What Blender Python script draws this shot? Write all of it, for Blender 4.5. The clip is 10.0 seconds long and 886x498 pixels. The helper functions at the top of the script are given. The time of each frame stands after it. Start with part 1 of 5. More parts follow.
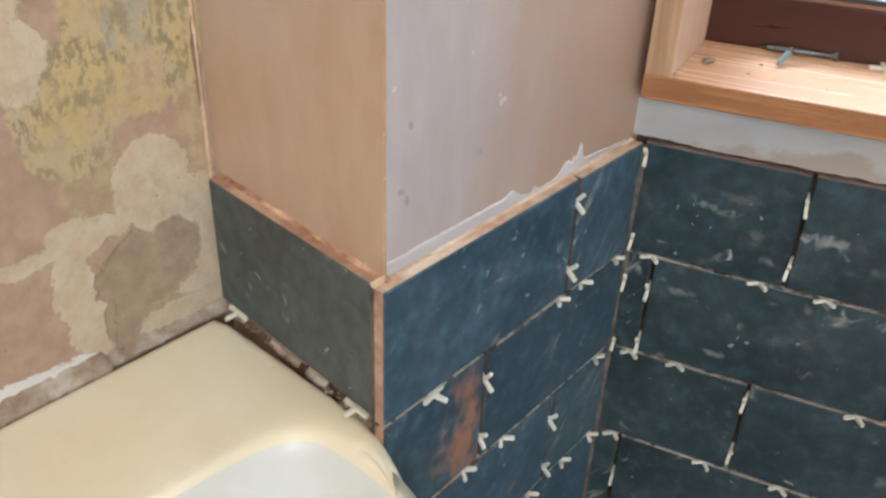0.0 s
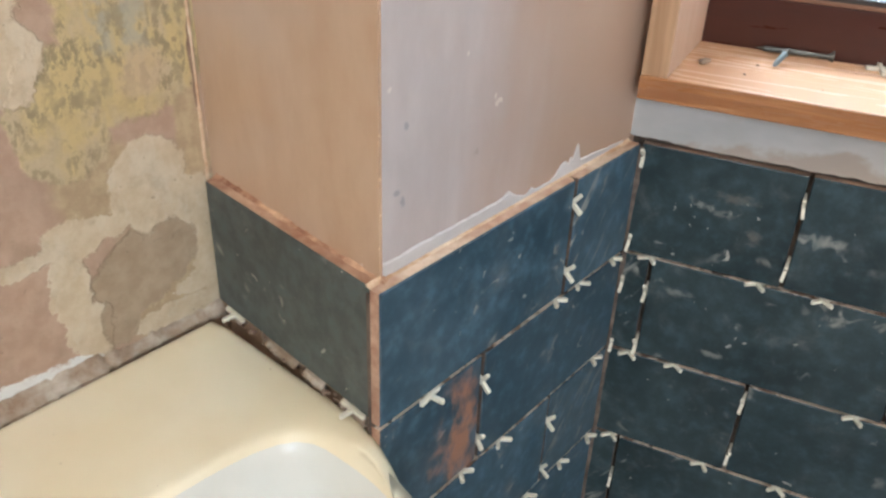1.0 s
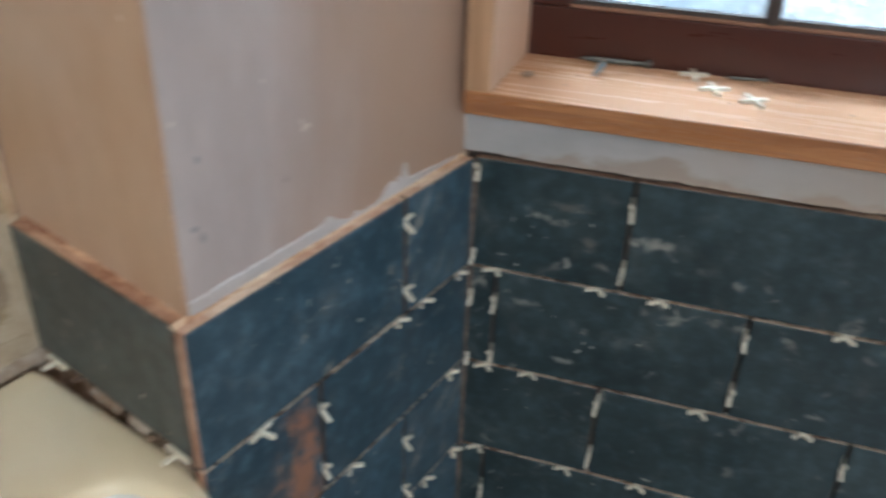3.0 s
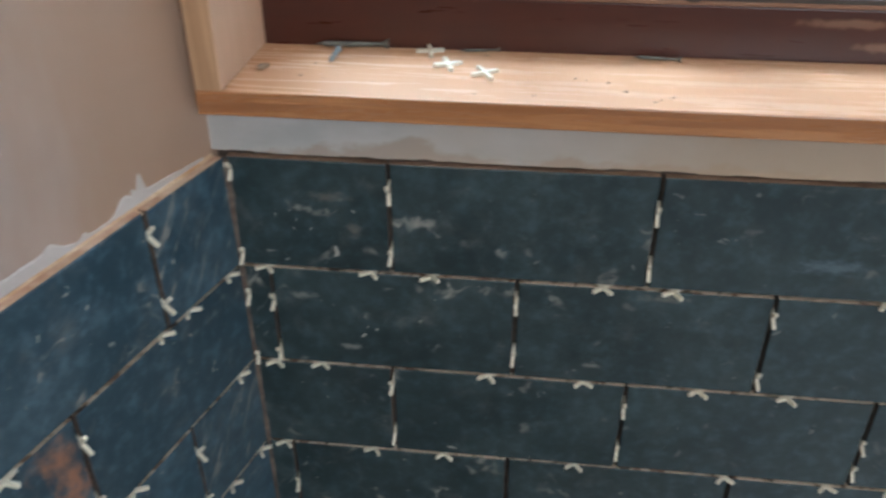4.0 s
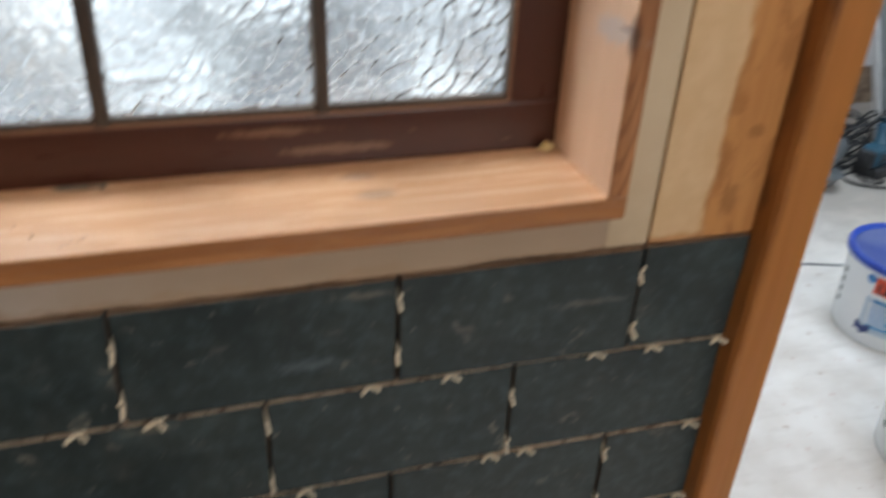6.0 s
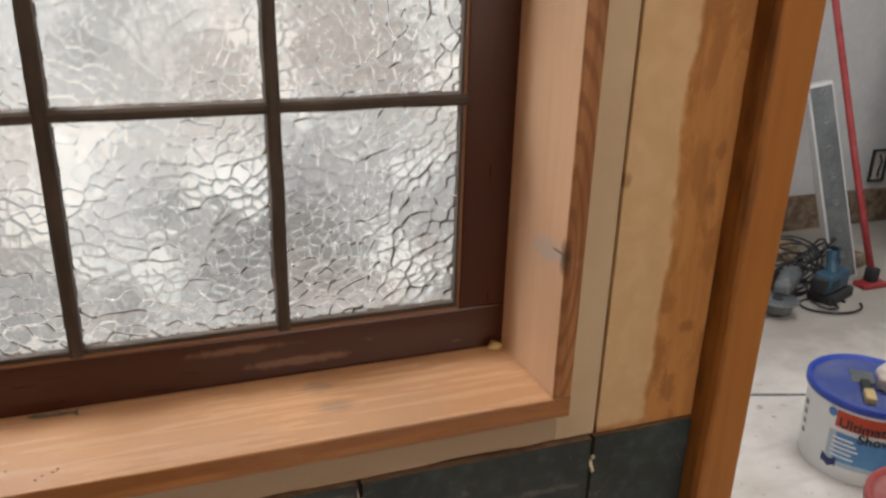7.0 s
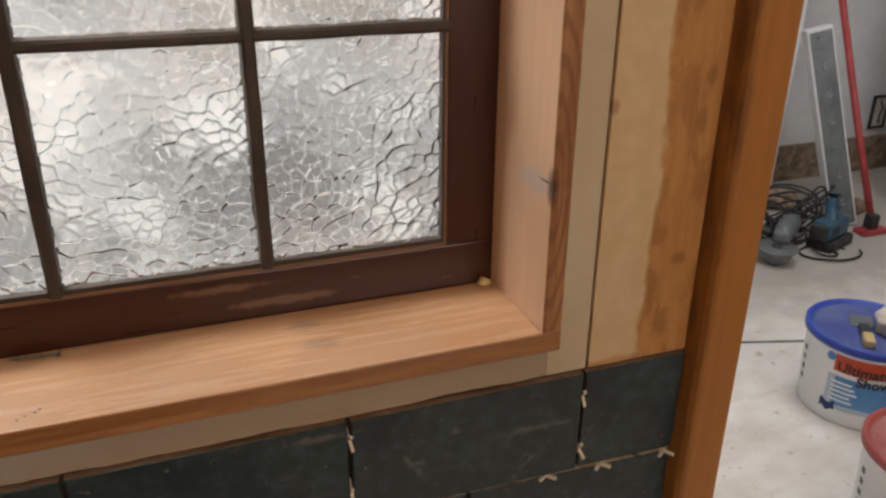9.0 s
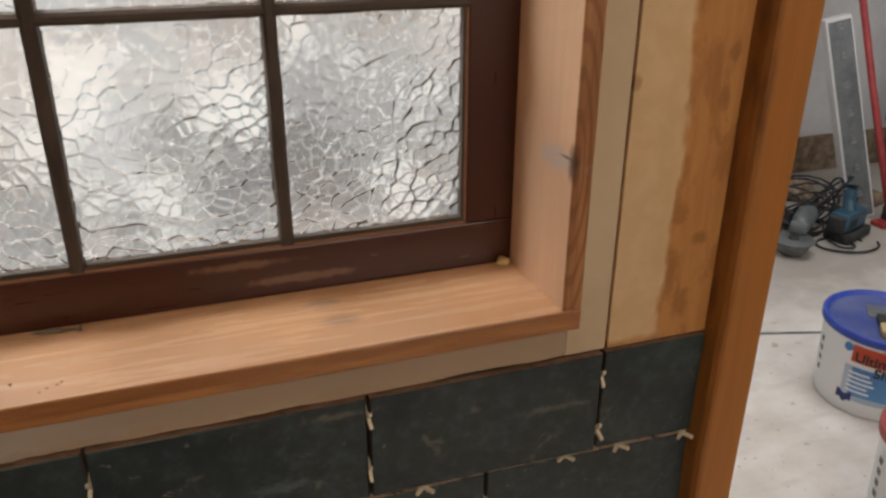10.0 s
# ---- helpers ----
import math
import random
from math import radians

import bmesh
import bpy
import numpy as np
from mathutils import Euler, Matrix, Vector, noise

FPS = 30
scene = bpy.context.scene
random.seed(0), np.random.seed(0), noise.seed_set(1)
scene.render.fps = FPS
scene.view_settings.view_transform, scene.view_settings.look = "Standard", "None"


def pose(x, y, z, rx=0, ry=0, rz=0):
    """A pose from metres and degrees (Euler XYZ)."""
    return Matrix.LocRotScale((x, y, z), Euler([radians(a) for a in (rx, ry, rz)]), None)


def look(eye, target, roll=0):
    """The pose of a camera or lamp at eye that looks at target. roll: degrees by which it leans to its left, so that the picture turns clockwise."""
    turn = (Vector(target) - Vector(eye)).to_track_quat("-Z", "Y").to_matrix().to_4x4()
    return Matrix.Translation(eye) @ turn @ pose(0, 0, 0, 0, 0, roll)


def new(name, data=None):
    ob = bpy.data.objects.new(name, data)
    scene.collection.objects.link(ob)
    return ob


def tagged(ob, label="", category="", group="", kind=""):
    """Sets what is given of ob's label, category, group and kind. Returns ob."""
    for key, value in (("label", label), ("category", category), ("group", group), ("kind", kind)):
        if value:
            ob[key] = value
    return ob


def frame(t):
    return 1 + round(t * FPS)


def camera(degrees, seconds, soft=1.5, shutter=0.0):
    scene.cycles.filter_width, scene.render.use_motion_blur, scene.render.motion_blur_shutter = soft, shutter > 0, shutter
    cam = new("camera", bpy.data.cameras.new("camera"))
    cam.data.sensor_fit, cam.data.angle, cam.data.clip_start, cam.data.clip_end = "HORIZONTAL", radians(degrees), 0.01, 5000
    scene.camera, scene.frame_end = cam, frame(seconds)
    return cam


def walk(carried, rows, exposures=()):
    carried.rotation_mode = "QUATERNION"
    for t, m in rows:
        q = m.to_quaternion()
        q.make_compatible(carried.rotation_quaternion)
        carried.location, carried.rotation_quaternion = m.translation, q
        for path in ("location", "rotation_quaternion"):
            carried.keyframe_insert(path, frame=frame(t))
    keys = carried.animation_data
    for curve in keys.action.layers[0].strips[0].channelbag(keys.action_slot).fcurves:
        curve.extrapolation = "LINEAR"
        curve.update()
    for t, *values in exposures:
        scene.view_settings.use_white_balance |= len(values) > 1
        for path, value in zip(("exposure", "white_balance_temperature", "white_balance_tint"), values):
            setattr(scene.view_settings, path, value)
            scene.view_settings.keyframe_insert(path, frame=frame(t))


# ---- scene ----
cam = camera(57.0, 10.0, soft=2.5, shutter=0.6)
PATH = [
    (0, (0.1068, -0.6124, 1.0693), (-0.6057, 0.9564, 0.0539), 2.31),
    (0.5, (0.1097, -0.6092, 1.0735), (-0.6044, 0.9517, 0.0470), 1.93),
    (1, (0.1091, -0.6116, 1.0686), (-0.6052, 0.9595, 0.0580), 2.19),
    (1.5, (0.1069, -0.6137, 1.0687), (-0.6138, 0.9482, 0.0484), 2.08),
    (2, (0.1072, -0.6112, 1.0674), (-0.6090, 0.9545, 0.0498), 2.20),
    (2.5, (0.1162, -0.6076, 1.0686), (-0.5809, 0.9804, 0.0725), 2.34),
    (3, (0.1554, -0.5788, 1.0757), (-0.3594, 1.0818, 0.0871), 2.03),
    (3.2, (0.1727, -0.5703, 1.0787), (-0.2461, 1.1062, 0.0717), 1.52),
    (4.3, (0.2429, -0.5372, 1.0939), (0.1358, 1.1549, 0.0330), 0.23),
    (4.5, (0.2464, -0.5288, 1.0958), (0.2182, 1.1677, 0.0369), 0.93),
    (5, (0.2863, -0.5063, 1.1057), (0.4476, 1.1711, 0.0284), 3.05),
    (5.5, (0.3476, -0.5027, 1.1038), (0.7122, 1.1664, 0.0641), 3.42),
    (5.8, (0.3840, -0.4986, 1.1267), (0.8570, 1.1432, 0.0865), 3.32),
    (6, (0.4020, -0.4981, 1.1474), (0.9554, 1.1404, 0.1430), 3.03),
    (6.2, (0.4071, -0.4944, 1.1741), (1.0344, 1.1590, 0.2401), 3.00),
    (7.3, (0.4148, -0.5192, 1.2320), (1.0632, 1.2309, 0.5132), 1.53),
    (7.5, (0.4214, -0.5178, 1.2278), (1.0843, 1.2085, 0.4657), 1.20),
    (8, (0.4220, -0.5215, 1.2114), (1.0683, 1.1929, 0.4095), 0.99),
    (8.5, (0.4207, -0.5206, 1.2089), (1.0698, 1.1951, 0.4120), 1.05),
    (9, (0.4234, -0.5150, 1.2046), (1.0559, 1.1941, 0.3807), 0.51),
    (9.5, (0.4293, -0.5167, 1.2007), (1.0342, 1.2050, 0.3825), 0.32),
    (10, (0.4171, -0.5161, 1.1921), (1.0190, 1.1972, 0.3541), 0.35),
]
EXPOSURES = [
    (0.0, 1.15, 5420, 4),
    (1.0, 1.17, 5420, 4),
    (2.0, 1.29, 5420, 4),
    (2.5, 0.72, 5420, 4),
    (3.0, 0.60, 5300, 3),
    (4.5, 0.66, 5350, 3),
    (5.0, 0.54, 5350, 3),
    (5.5, 0.24, 5750, 6),
    (6.2, 0.05, 6900, 12),
    (7.3, -0.42, 7950, 18),
    (10.0, -0.44, 7950, 18),
]
walk(cam, [(t, look(eye, target, roll)) for t, eye, target, roll in PATH], EXPOSURES)

Z_TOP = 0.82
# ---- light ----
world = bpy.data.worlds.new("world")
scene.world = world
world.use_nodes = True
wn = world.node_tree
sky = wn.nodes.new("ShaderNodeTexSky")
sky.sky_type = "NISHITA"
sky.sun_disc = False
sky.sun_elevation = radians(35)
sky.sun_rotation = radians(200)
wn.links.new(sky.outputs[0], wn.nodes["Background"].inputs[0])
wn.nodes["Background"].inputs[1].default_value = 0.1


def area_lamp(name, eye, target, sx, sy, power, colour, spread=180):
    d = bpy.data.lights.new(name, "AREA")
    d.shape, d.size, d.size_y, d.energy, d.color = "RECTANGLE", sx, sy, power, colour
    d.spread = radians(spread)
    ob = new(name, d)
    ob.matrix_world = look(eye, target)
    return ob


# fill lamp in an added, unseen window opening behind the walker
area_lamp("fill_back", (1.08, -2.06, 1.55), (0.1, 0.0, 0.9), 1.0, 0.9, 12, (1.0, 0.96, 0.90))
# next room's daylight: fill lamps in added, unseen roof and side openings
area_lamp("fill_next_room_roof", (1.95, 0.95, 2.43), (1.95, 0.96, 0.0), 0.9, 0.9, 22, (0.74, 0.87, 1.0), 150)
area_lamp("fill_next_room_side", (2.30, 0.10, 1.50), (2.50, 2.2, 0.55), 1.0, 1.0, 12, (0.74, 0.87, 1.0), 160)
# open sky above the yard outside the obscured window
area_lamp("sky_over_yard", (-0.04, 0.44, Z_TOP + 1.00), (0.40, -0.02, Z_TOP + 0.12), 1.6, 0.45, 68, (0.80, 0.90, 1.0))
# the bathroom ceiling lamp
bulb = bpy.data.lights.new("ceiling_bulb", "POINT")
bulb.energy, bulb.shadow_soft_size, bulb.color = 9.0, 0.06, (1.0, 0.90, 0.76)
new("ceiling_bulb", bulb).location = (0.10, -0.95, Z_TOP + 1.55 - 0.085)

# ---- materials ----
Z = 0.82          # height of the top edge of the tiling
PITCH = 0.1003    # one row of tiles


class Nodes:
    def __init__(self, name):
        self.mat = bpy.data.materials.new(name)
        self.mat.use_nodes = True
        self.t = self.mat.node_tree
        self.bsdf = self.t.nodes["Principled BSDF"]

    def set(self, sock, value):
        if isinstance(value, bpy.types.NodeSocket):
            self.t.links.new(value, sock)
        elif isinstance(value, (tuple, list)) and len(value) == 3 and sock.type == "RGBA":
            sock.default_value = (*value, 1)
        else:
            sock.default_value = value

    def node(self, kind, out=0, ins=(), **props):
        n = self.t.nodes.new(kind)
        if "operation" in props:
            n.operation = props["operation"]
        if "use_clamp" in props:
            n.use_clamp = props["use_clamp"]
        if "noise_dimensions" in props:
            n.noise_dimensions = props["noise_dimensions"]
        if "interpolation_type" in props:
            n.interpolation_type = props["interpolation_type"]
        if "feature" in props:
            n.feature = props["feature"]
        for k, v in dict(ins).items():
            self.set(n.inputs[k], v)
        return n.outputs[out]

    def coord(self, out="Object"):
        return self.node("ShaderNodeTexCoord", out)

    def rand(self):
        return self.node("ShaderNodeObjectInfo", "Random")

    def math(self, op, a, b=0.0, clamp=False):
        return self.node("ShaderNodeMath", 0, {0: a, 1: b}, operation=op, use_clamp=clamp)

    def noise(self, scale, detail=4.0, rough=0.55, vec=None, w=None, distort=0.0):
        ins = {"Scale": scale, "Detail": detail, "Roughness": rough, "Distortion": distort,
               "Vector": vec if vec is not None else self.coord()}
        if w is not None:
            ins["W"] = w
        return self.node("ShaderNodeTexNoise", 0, ins, noise_dimensions="3D" if w is None else "4D")

    def stretch(self, sx, sy, sz, vec=None, rot=(0, 0, 0)):
        return self.node("ShaderNodeMapping", 0, {"Vector": vec if vec is not None else self.coord(), "Scale": (sx, sy, sz), "Rotation": rot})

    def ramp(self, v, a, b, lo=0.0, hi=1.0):
        return self.node("ShaderNodeMapRange", 0, {0: v, 1: a, 2: b, 3: lo, 4: hi}, interpolation_type="SMOOTHSTEP")

    def mix(self, f, a, b):
        n = self.t.nodes.new("ShaderNodeMix")
        n.data_type = "RGBA"
        self.set(n.inputs[0], f), self.set(n.inputs[6], a), self.set(n.inputs[7], b)
        return n.outputs[2]

    def blob(self, cx, cz, rx, rz, amount=0.5, scale=45.0, soft=0.05, detail=5.0):
        v = self.node("ShaderNodeVectorMath", 0, {0: self.coord(), 1: (cx, 0, cz)}, operation="SUBTRACT")
        v = self.node("ShaderNodeVectorMath", 0, {0: v, 1: (1 / rx, 0, 1 / rz)}, operation="MULTIPLY")
        d = self.node("ShaderNodeVectorMath", "Value", {0: v}, operation="LENGTH")
        n = self.noise(scale, detail, 0.55)
        d = self.math("ADD", d, self.math("MULTIPLY", self.math("SUBTRACT", n, 0.5), amount * 4))
        return self.ramp(d, 1 - soft, 1 + soft, 1.0, 0.0)

    def bump(self, height, strength=0.3, distance=0.001, under=None):
        ins = {"Strength": strength, "Distance": distance, "Height": height}
        if under is not None:
            ins["Normal"] = under
        return self.node("ShaderNodeBump", 0, ins)

    def done(self, colour, rough=0.5, normal=None, metal=0.0, **extra):
        self.set(self.bsdf.inputs["Base Color"], colour)
        self.set(self.bsdf.inputs["Roughness"], rough)
        self.set(self.bsdf.inputs["Metallic"], metal)
        if normal is not None:
            self.set(self.bsdf.inputs["Normal"], normal)
        for k, v in extra.items():
            self.set(self.bsdf.inputs[k.replace("_", " ")], v)
        return self.mat


def plain(name, a, b, scale=60.0, rough=0.6, bump=0.15, metal=0.0, dist=0.0006):
    """Two tones at two scales with fine relief."""
    n = Nodes(name)
    big, fine = n.noise(scale * 0.15, 3.0), n.noise(scale, 6.0, 0.65)
    f = n.math("ADD", n.math("MULTIPLY", big, 0.6), n.math("MULTIPLY", fine, 0.4))
    return n.done(n.mix(n.ramp(f, 0.32, 0.68), a, b), n.ramp(fine, 0.3, 0.7, rough - 0.08, rough + 0.08), n.bump(fine, bump, dist), metal)


SMEARS = ((0.466, -0.068, 0.020, 0.006, 0.45, (0.30, 0.42, 0.50)), (0.512, -0.010, 0.024, 0.003, 0.5, (0.42, 0.38, 0.30)), (0.089, -0.177, 0.010, 0.003, 0.8, (0.50, 0.48, 0.42)),
          (0.050, -0.126, 0.010, 0.004, 0.7, (0.50, 0.48, 0.42)), (0.296, -0.180, 0.007, 0.002, 0.7, (0.50, 0.48, 0.42)), (0.345, -0.107, 0.020, 0.003, 0.5, (0.42, 0.38, 0.30)),
          (0.098, -0.060, 0.006, 0.006, 0.5, (0.42, 0.36, 0.28)), (0.080, -0.030, 0.014, 0.004, 0.4, (0.42, 0.36, 0.28)), (0.70, -0.045, 0.030, 0.003, 0.4, (0.42, 0.40, 0.34)))


def glaze(name, clay=False, dark=(0.0155, 0.0315, 0.0375), light=(0.040, 0.065, 0.072), dust=0.0, streak=0.0, smears=()):
    n = Nodes(name)
    r = n.rand()
    w = n.math("MULTIPLY", r, 37.0)
    cloud = n.noise(14.0, 5.0, 0.6, None, w)
    base = n.mix(n.ramp(cloud, 0.3, 0.7), dark, light)
    base = n.mix(n.math("MULTIPLY", r, 0.30), base, (0.030, 0.040, 0.042))
    if dust:
        base = n.mix(dust, base, (0.16, 0.155, 0.125))
    mottle = n.noise(75.0, 5.0, 0.62, None, w)
    base = n.mix(n.ramp(mottle, 0.36, 0.60, 0.42, 0.0), base, tuple(q * 0.55 for q in dark))
    base = n.mix(n.ramp(mottle, 0.50, 0.72, 0.0, 0.35), base, tuple(q * 1.8 for q in light))
    smear = n.noise(30.0, 6.0, 0.68, None, w, 0.4)
    swirl = n.noise(44.0, 1.0, 0.4, None, n.math("ADD", w, 7.0), 0.9)
    line = n.ramp(n.math("ABSOLUTE", n.math("SUBTRACT", swirl, 0.5)), 0.020, 0.075, 1.0, 0.0)
    where = n.ramp(n.noise(30.0, 2.0, 0.5, None, n.math("ADD", w, 3.0)), 0.57, 0.68)
    blot = n.ramp(n.noise(46.0, 4.0, 0.6, None, n.math("ADD", w, 11.0), 0.5), 0.62, 0.76)
    s = n.math("ADD", n.math("MULTIPLY", n.ramp(smear, 0.52, 0.85), 0.20), n.math("MULTIPLY", n.math("MULTIPLY", line, n.math("MULTIPLY", where, n.ramp(smear, 0.45, 0.56))), 0.50), True)
    s = n.math("ADD", s, n.math("MULTIPLY", blot, 0.09), True)
    fleck = n.math("MULTIPLY", n.ramp(n.noise(85.0, 3.0, 0.55, None, w, 0.8), 0.685, 0.72), 0.7)
    s = n.math("MAXIMUM", s, fleck)
    along = n.node("ShaderNodeSeparateXYZ", 0, {0: n.node("ShaderNodeNewGeometry", "Position")})
    s = n.math("MULTIPLY", s, n.ramp(n.math("ADD", along, n.math("MULTIPLY", n.noise(6.0), 0.2)), 0.12, 0.55, 1.5, 0.45), True)
    if streak:
        v = n.stretch(1, 1, 0.16, n.stretch(1, 1, 1, None, (0, radians(-38), 0)))
        rub = n.math("MULTIPLY", n.ramp(n.noise(120.0, 4.0, 0.6, v, w, 0.3), 0.53, 0.67), n.ramp(n.noise(24.0, 3.0, 0.5, None, w), 0.40, 0.58))
        s = n.math("MAXIMUM", s, n.math("MULTIPLY", rub, streak))
    col = n.mix(s, base, (0.34, 0.33, 0.29))
    if smears:
        where_at = n.node("ShaderNodeNewGeometry", "Position")
        wob = n.math("MULTIPLY", n.math("SUBTRACT", n.noise(150.0, 5.0, 0.7, n.stretch(0.6, 1, 1)), 0.5), 4.5)
        for cx, cz, rx, rz, much, tint in smears:
            d = n.node("ShaderNodeVectorMath", 0, {0: where_at, 1: (cx, 0, Z + cz)}, operation="SUBTRACT")
            d = n.node("ShaderNodeVectorMath", 0, {0: d, 1: (1 / rx, 0, 1 / rz)}, operation="MULTIPLY")
            d = n.math("ADD", n.node("ShaderNodeVectorMath", "Value", {0: d}, operation="LENGTH"), wob)
            col = n.mix(n.math("MULTIPLY", n.ramp(d, 0.2, 1.5, 1.0, 0.0), much * 0.4), col, tint)
    if clay:
        col = n.mix(n.math("MULTIPLY", n.math("MULTIPLY", n.blob(0.080, 0.040, 0.022, 0.045, 0.8, 55.0, 0.5), n.ramp(n.noise(40.0, 5.0, 0.65, n.stretch(1, 1, 0.5)), 0.40, 0.58)), 0.8), col, (0.40, 0.19, 0.10))
    fine = n.noise(160.0, 3.0)
    rough = n.math("ADD", n.ramp(cloud, 0.3, 0.7, 0.34, 0.48), n.math("MULTIPLY", s, 0.5), True)
    return n.done(col, rough, n.bump(n.math("ADD", cloud, n.math("MULTIPLY", fine, 0.1)), 0.25, 0.0015), Specular_IOR_Level=0.4)


def wood(name, a, b, along="x", knots=(), rough=0.5, ring=170.0, stain=None, contrast=0.6, front=None, relief=0.2):
    """Straight-grained board, grain along the given local axis; knots as (x, z, size)."""
    n = Nodes(name)
    k = 0.05
    sc = {"x": (k, 1, 1), "y": (1, k, 1), "z": (1, 1, k)}[along]
    v = n.stretch(*sc)
    grain = n.noise(ring, 4.0, 0.6, v, None, 0.6)
    fibre = n.noise(ring * 6, 3.0, 0.6, v)
    broad = n.noise(12.0, 3.0, 0.5, n.stretch(*[min(1, q * 6) for q in sc]))
    f = n.ramp(n.math("ADD", n.math("MULTIPLY", grain, 0.6), n.math("MULTIPLY", broad, 0.4)), 0.30, 0.80)
    col = n.mix(n.math("MULTIPLY", f, contrast), a, b)
    col = n.mix(n.math("MULTIPLY", n.ramp(fibre, 0.4, 0.75), min(0.12, contrast * 0.3)), col, b)
    col = n.mix(n.math("MULTIPLY", n.ramp(broad, 0.4, 0.7), min(0.35, contrast * 0.8)), col, tuple(q * 1.25 for q in a))
    if front:
        y = n.node("ShaderNodeSeparateXYZ", 1, {0: n.coord()})
        front_tone = n.mix(n.math("MULTIPLY", n.ramp(grain, 0.35, 0.65), 0.9), front[0], front[1])
        col = n.mix(n.ramp(y, -0.0200, -0.0190, 1.0, 0.0), col, front_tone)
    for x, y, z, size, *more in knots:
        d = n.node("ShaderNodeVectorMath", "Value", {0: n.stretch(*[0.45 if q == k else 1 for q in sc]), 1: tuple(c * (0.45 if q == k else 1) for c, q in zip((x, y, z), sc))}, operation="DISTANCE")
        d = n.math("ADD", d, n.math("MULTIPLY", n.math("SUBTRACT", n.noise(150.0), 0.5), size * 0.5))
        col = n.mix(n.math("MULTIPLY", n.ramp(d, size * 0.2, size, 1.0, 0.0), more[0] if more else 0.5), col, more[1] if more else (0.24, 0.18, 0.14))
    if stain:
        col = n.mix(n.ramp(n.noise(9.0, 5.0, 0.6), 0.5, 0.62), col, stain)
    return n.done(col, n.ramp(grain, 0.3, 0.7, rough - min(0.07, relief * 0.35), rough + min(0.08, relief * 0.4)), n.bump(n.math("ADD", grain, fibre), relief, 0.0005) if relief > 0.04 else None)


# Boxing's side tiles: the window's cool sheen put into a lighter, bluer glaze.
SHEEN_BLUE = ((0.032, 0.068, 0.098), (0.076, 0.126, 0.164))
M_GLAZE_RUBBED = glaze("rubbed_blue_glaze", False, *SHEEN_BLUE, streak=0.85)
M_GLAZE_SLIVER = glaze("smeared_slate_glaze", streak=0.7)
M_GLAZE, M_GLAZE_CLAY, M_GLAZE_SHEEN, M_GLAZE_DUSTY = glaze("slate_glaze", smears=SMEARS), glaze("blue_glaze_clay", True, *SHEEN_BLUE), glaze("blue_glaze", False, *SHEEN_BLUE), glaze("dusty_glaze", dust=0.35)
def biscuit():
    """Bare tile edge: red clay with broken smears of pale and dark adhesive."""
    n = Nodes("terracotta_biscuit")
    v = n.node("ShaderNodeVectorMath", 0, {0: n.coord(), 1: n.node("ShaderNodeCombineXYZ", 0, {0: n.math("MULTIPLY", n.rand(), 9.0)})}, operation="ADD")
    a, b = n.noise(75.0, 5.0, 0.65, v), n.noise(48.0, 4.0, 0.6, n.stretch(1, 1, 1, v, (0.4, 0.2, 0.1)))
    col = n.mix(n.ramp(a, 0.38, 0.50), (0.24, 0.14, 0.09), (0.68, 0.55, 0.41))
    col = n.mix(n.math("MULTIPLY", n.ramp(b, 0.56, 0.63), 0.85), col, (0.035, 0.022, 0.016))
    return n.done(col, 0.85, n.bump(a, 0.5, 0.0008))


M_CLAY = biscuit()
M_CLAY_PALE = plain("pale_clay", (0.40, 0.21, 0.125), (0.72, 0.56, 0.41), 90, 0.85, 0.5)
M_CLAY_BROWN = plain("brown_clay", (0.15, 0.085, 0.05), (0.40, 0.27, 0.18), 70, 0.85, 0.5)
M_CLAY_RED = plain("red_clay", (0.28, 0.125, 0.07), (0.60, 0.41, 0.28), 90, 0.85, 0.5)
M_BED = plain("tile_adhesive", (0.050, 0.034, 0.025), (0.17, 0.12, 0.09), 180, 0.9, 0.6, 0, 0.002)
M_CORNER = plain("corner_adhesive", (0.045, 0.031, 0.025), (0.21, 0.16, 0.125), 170, 0.85, 0.6, 0, 0.002)
M_SPACER = plain("spacer_plastic", (0.64, 0.58, 0.45), (0.80, 0.75, 0.62), 300, 0.55, 0.2)
# Front faces of the lining are a darker orange than the tops.
FRONT_TONES = ((0.41, 0.190, 0.078), (0.26, 0.105, 0.038))
M_PINE_SILL = wood("pine_sill", (0.54, 0.315, 0.178), (0.44, 0.225, 0.110), "x", ((0.514, 0.042, 0.067, 0.009), (0.523, 0.016, 0.064, 0.010)), 0.27, contrast=0.12, front=FRONT_TONES, relief=0.03)
M_PINE_JAMB = wood("pine_jamb", (0.60, 0.385, 0.25), (0.47, 0.26, 0.145), "z", ((0.6900, -0.0195, 0.182, 0.0088, 0.95, (0.05, 0.024, 0.013)),), contrast=0.4, front=FRONT_TONES, relief=0.1)
M_PINE_BARE = wood("bare_pine_jamb", (0.60, 0.41, 0.285), (0.48, 0.29, 0.175), "z", (), contrast=0.4, front=((0.47, 0.29, 0.16), (0.34, 0.19, 0.095)), relief=0.1)
M_MAHOGANY = wood("mahogany_frame", (0.056, 0.015, 0.0085), (0.026, 0.007, 0.004), "x", (), 0.30, contrast=0.4, relief=0.08)
M_MAHOGANY_UP = wood("mahogany_stile", (0.056, 0.015, 0.0085), (0.026, 0.007, 0.004), "z", (), 0.30, contrast=0.4, relief=0.08)


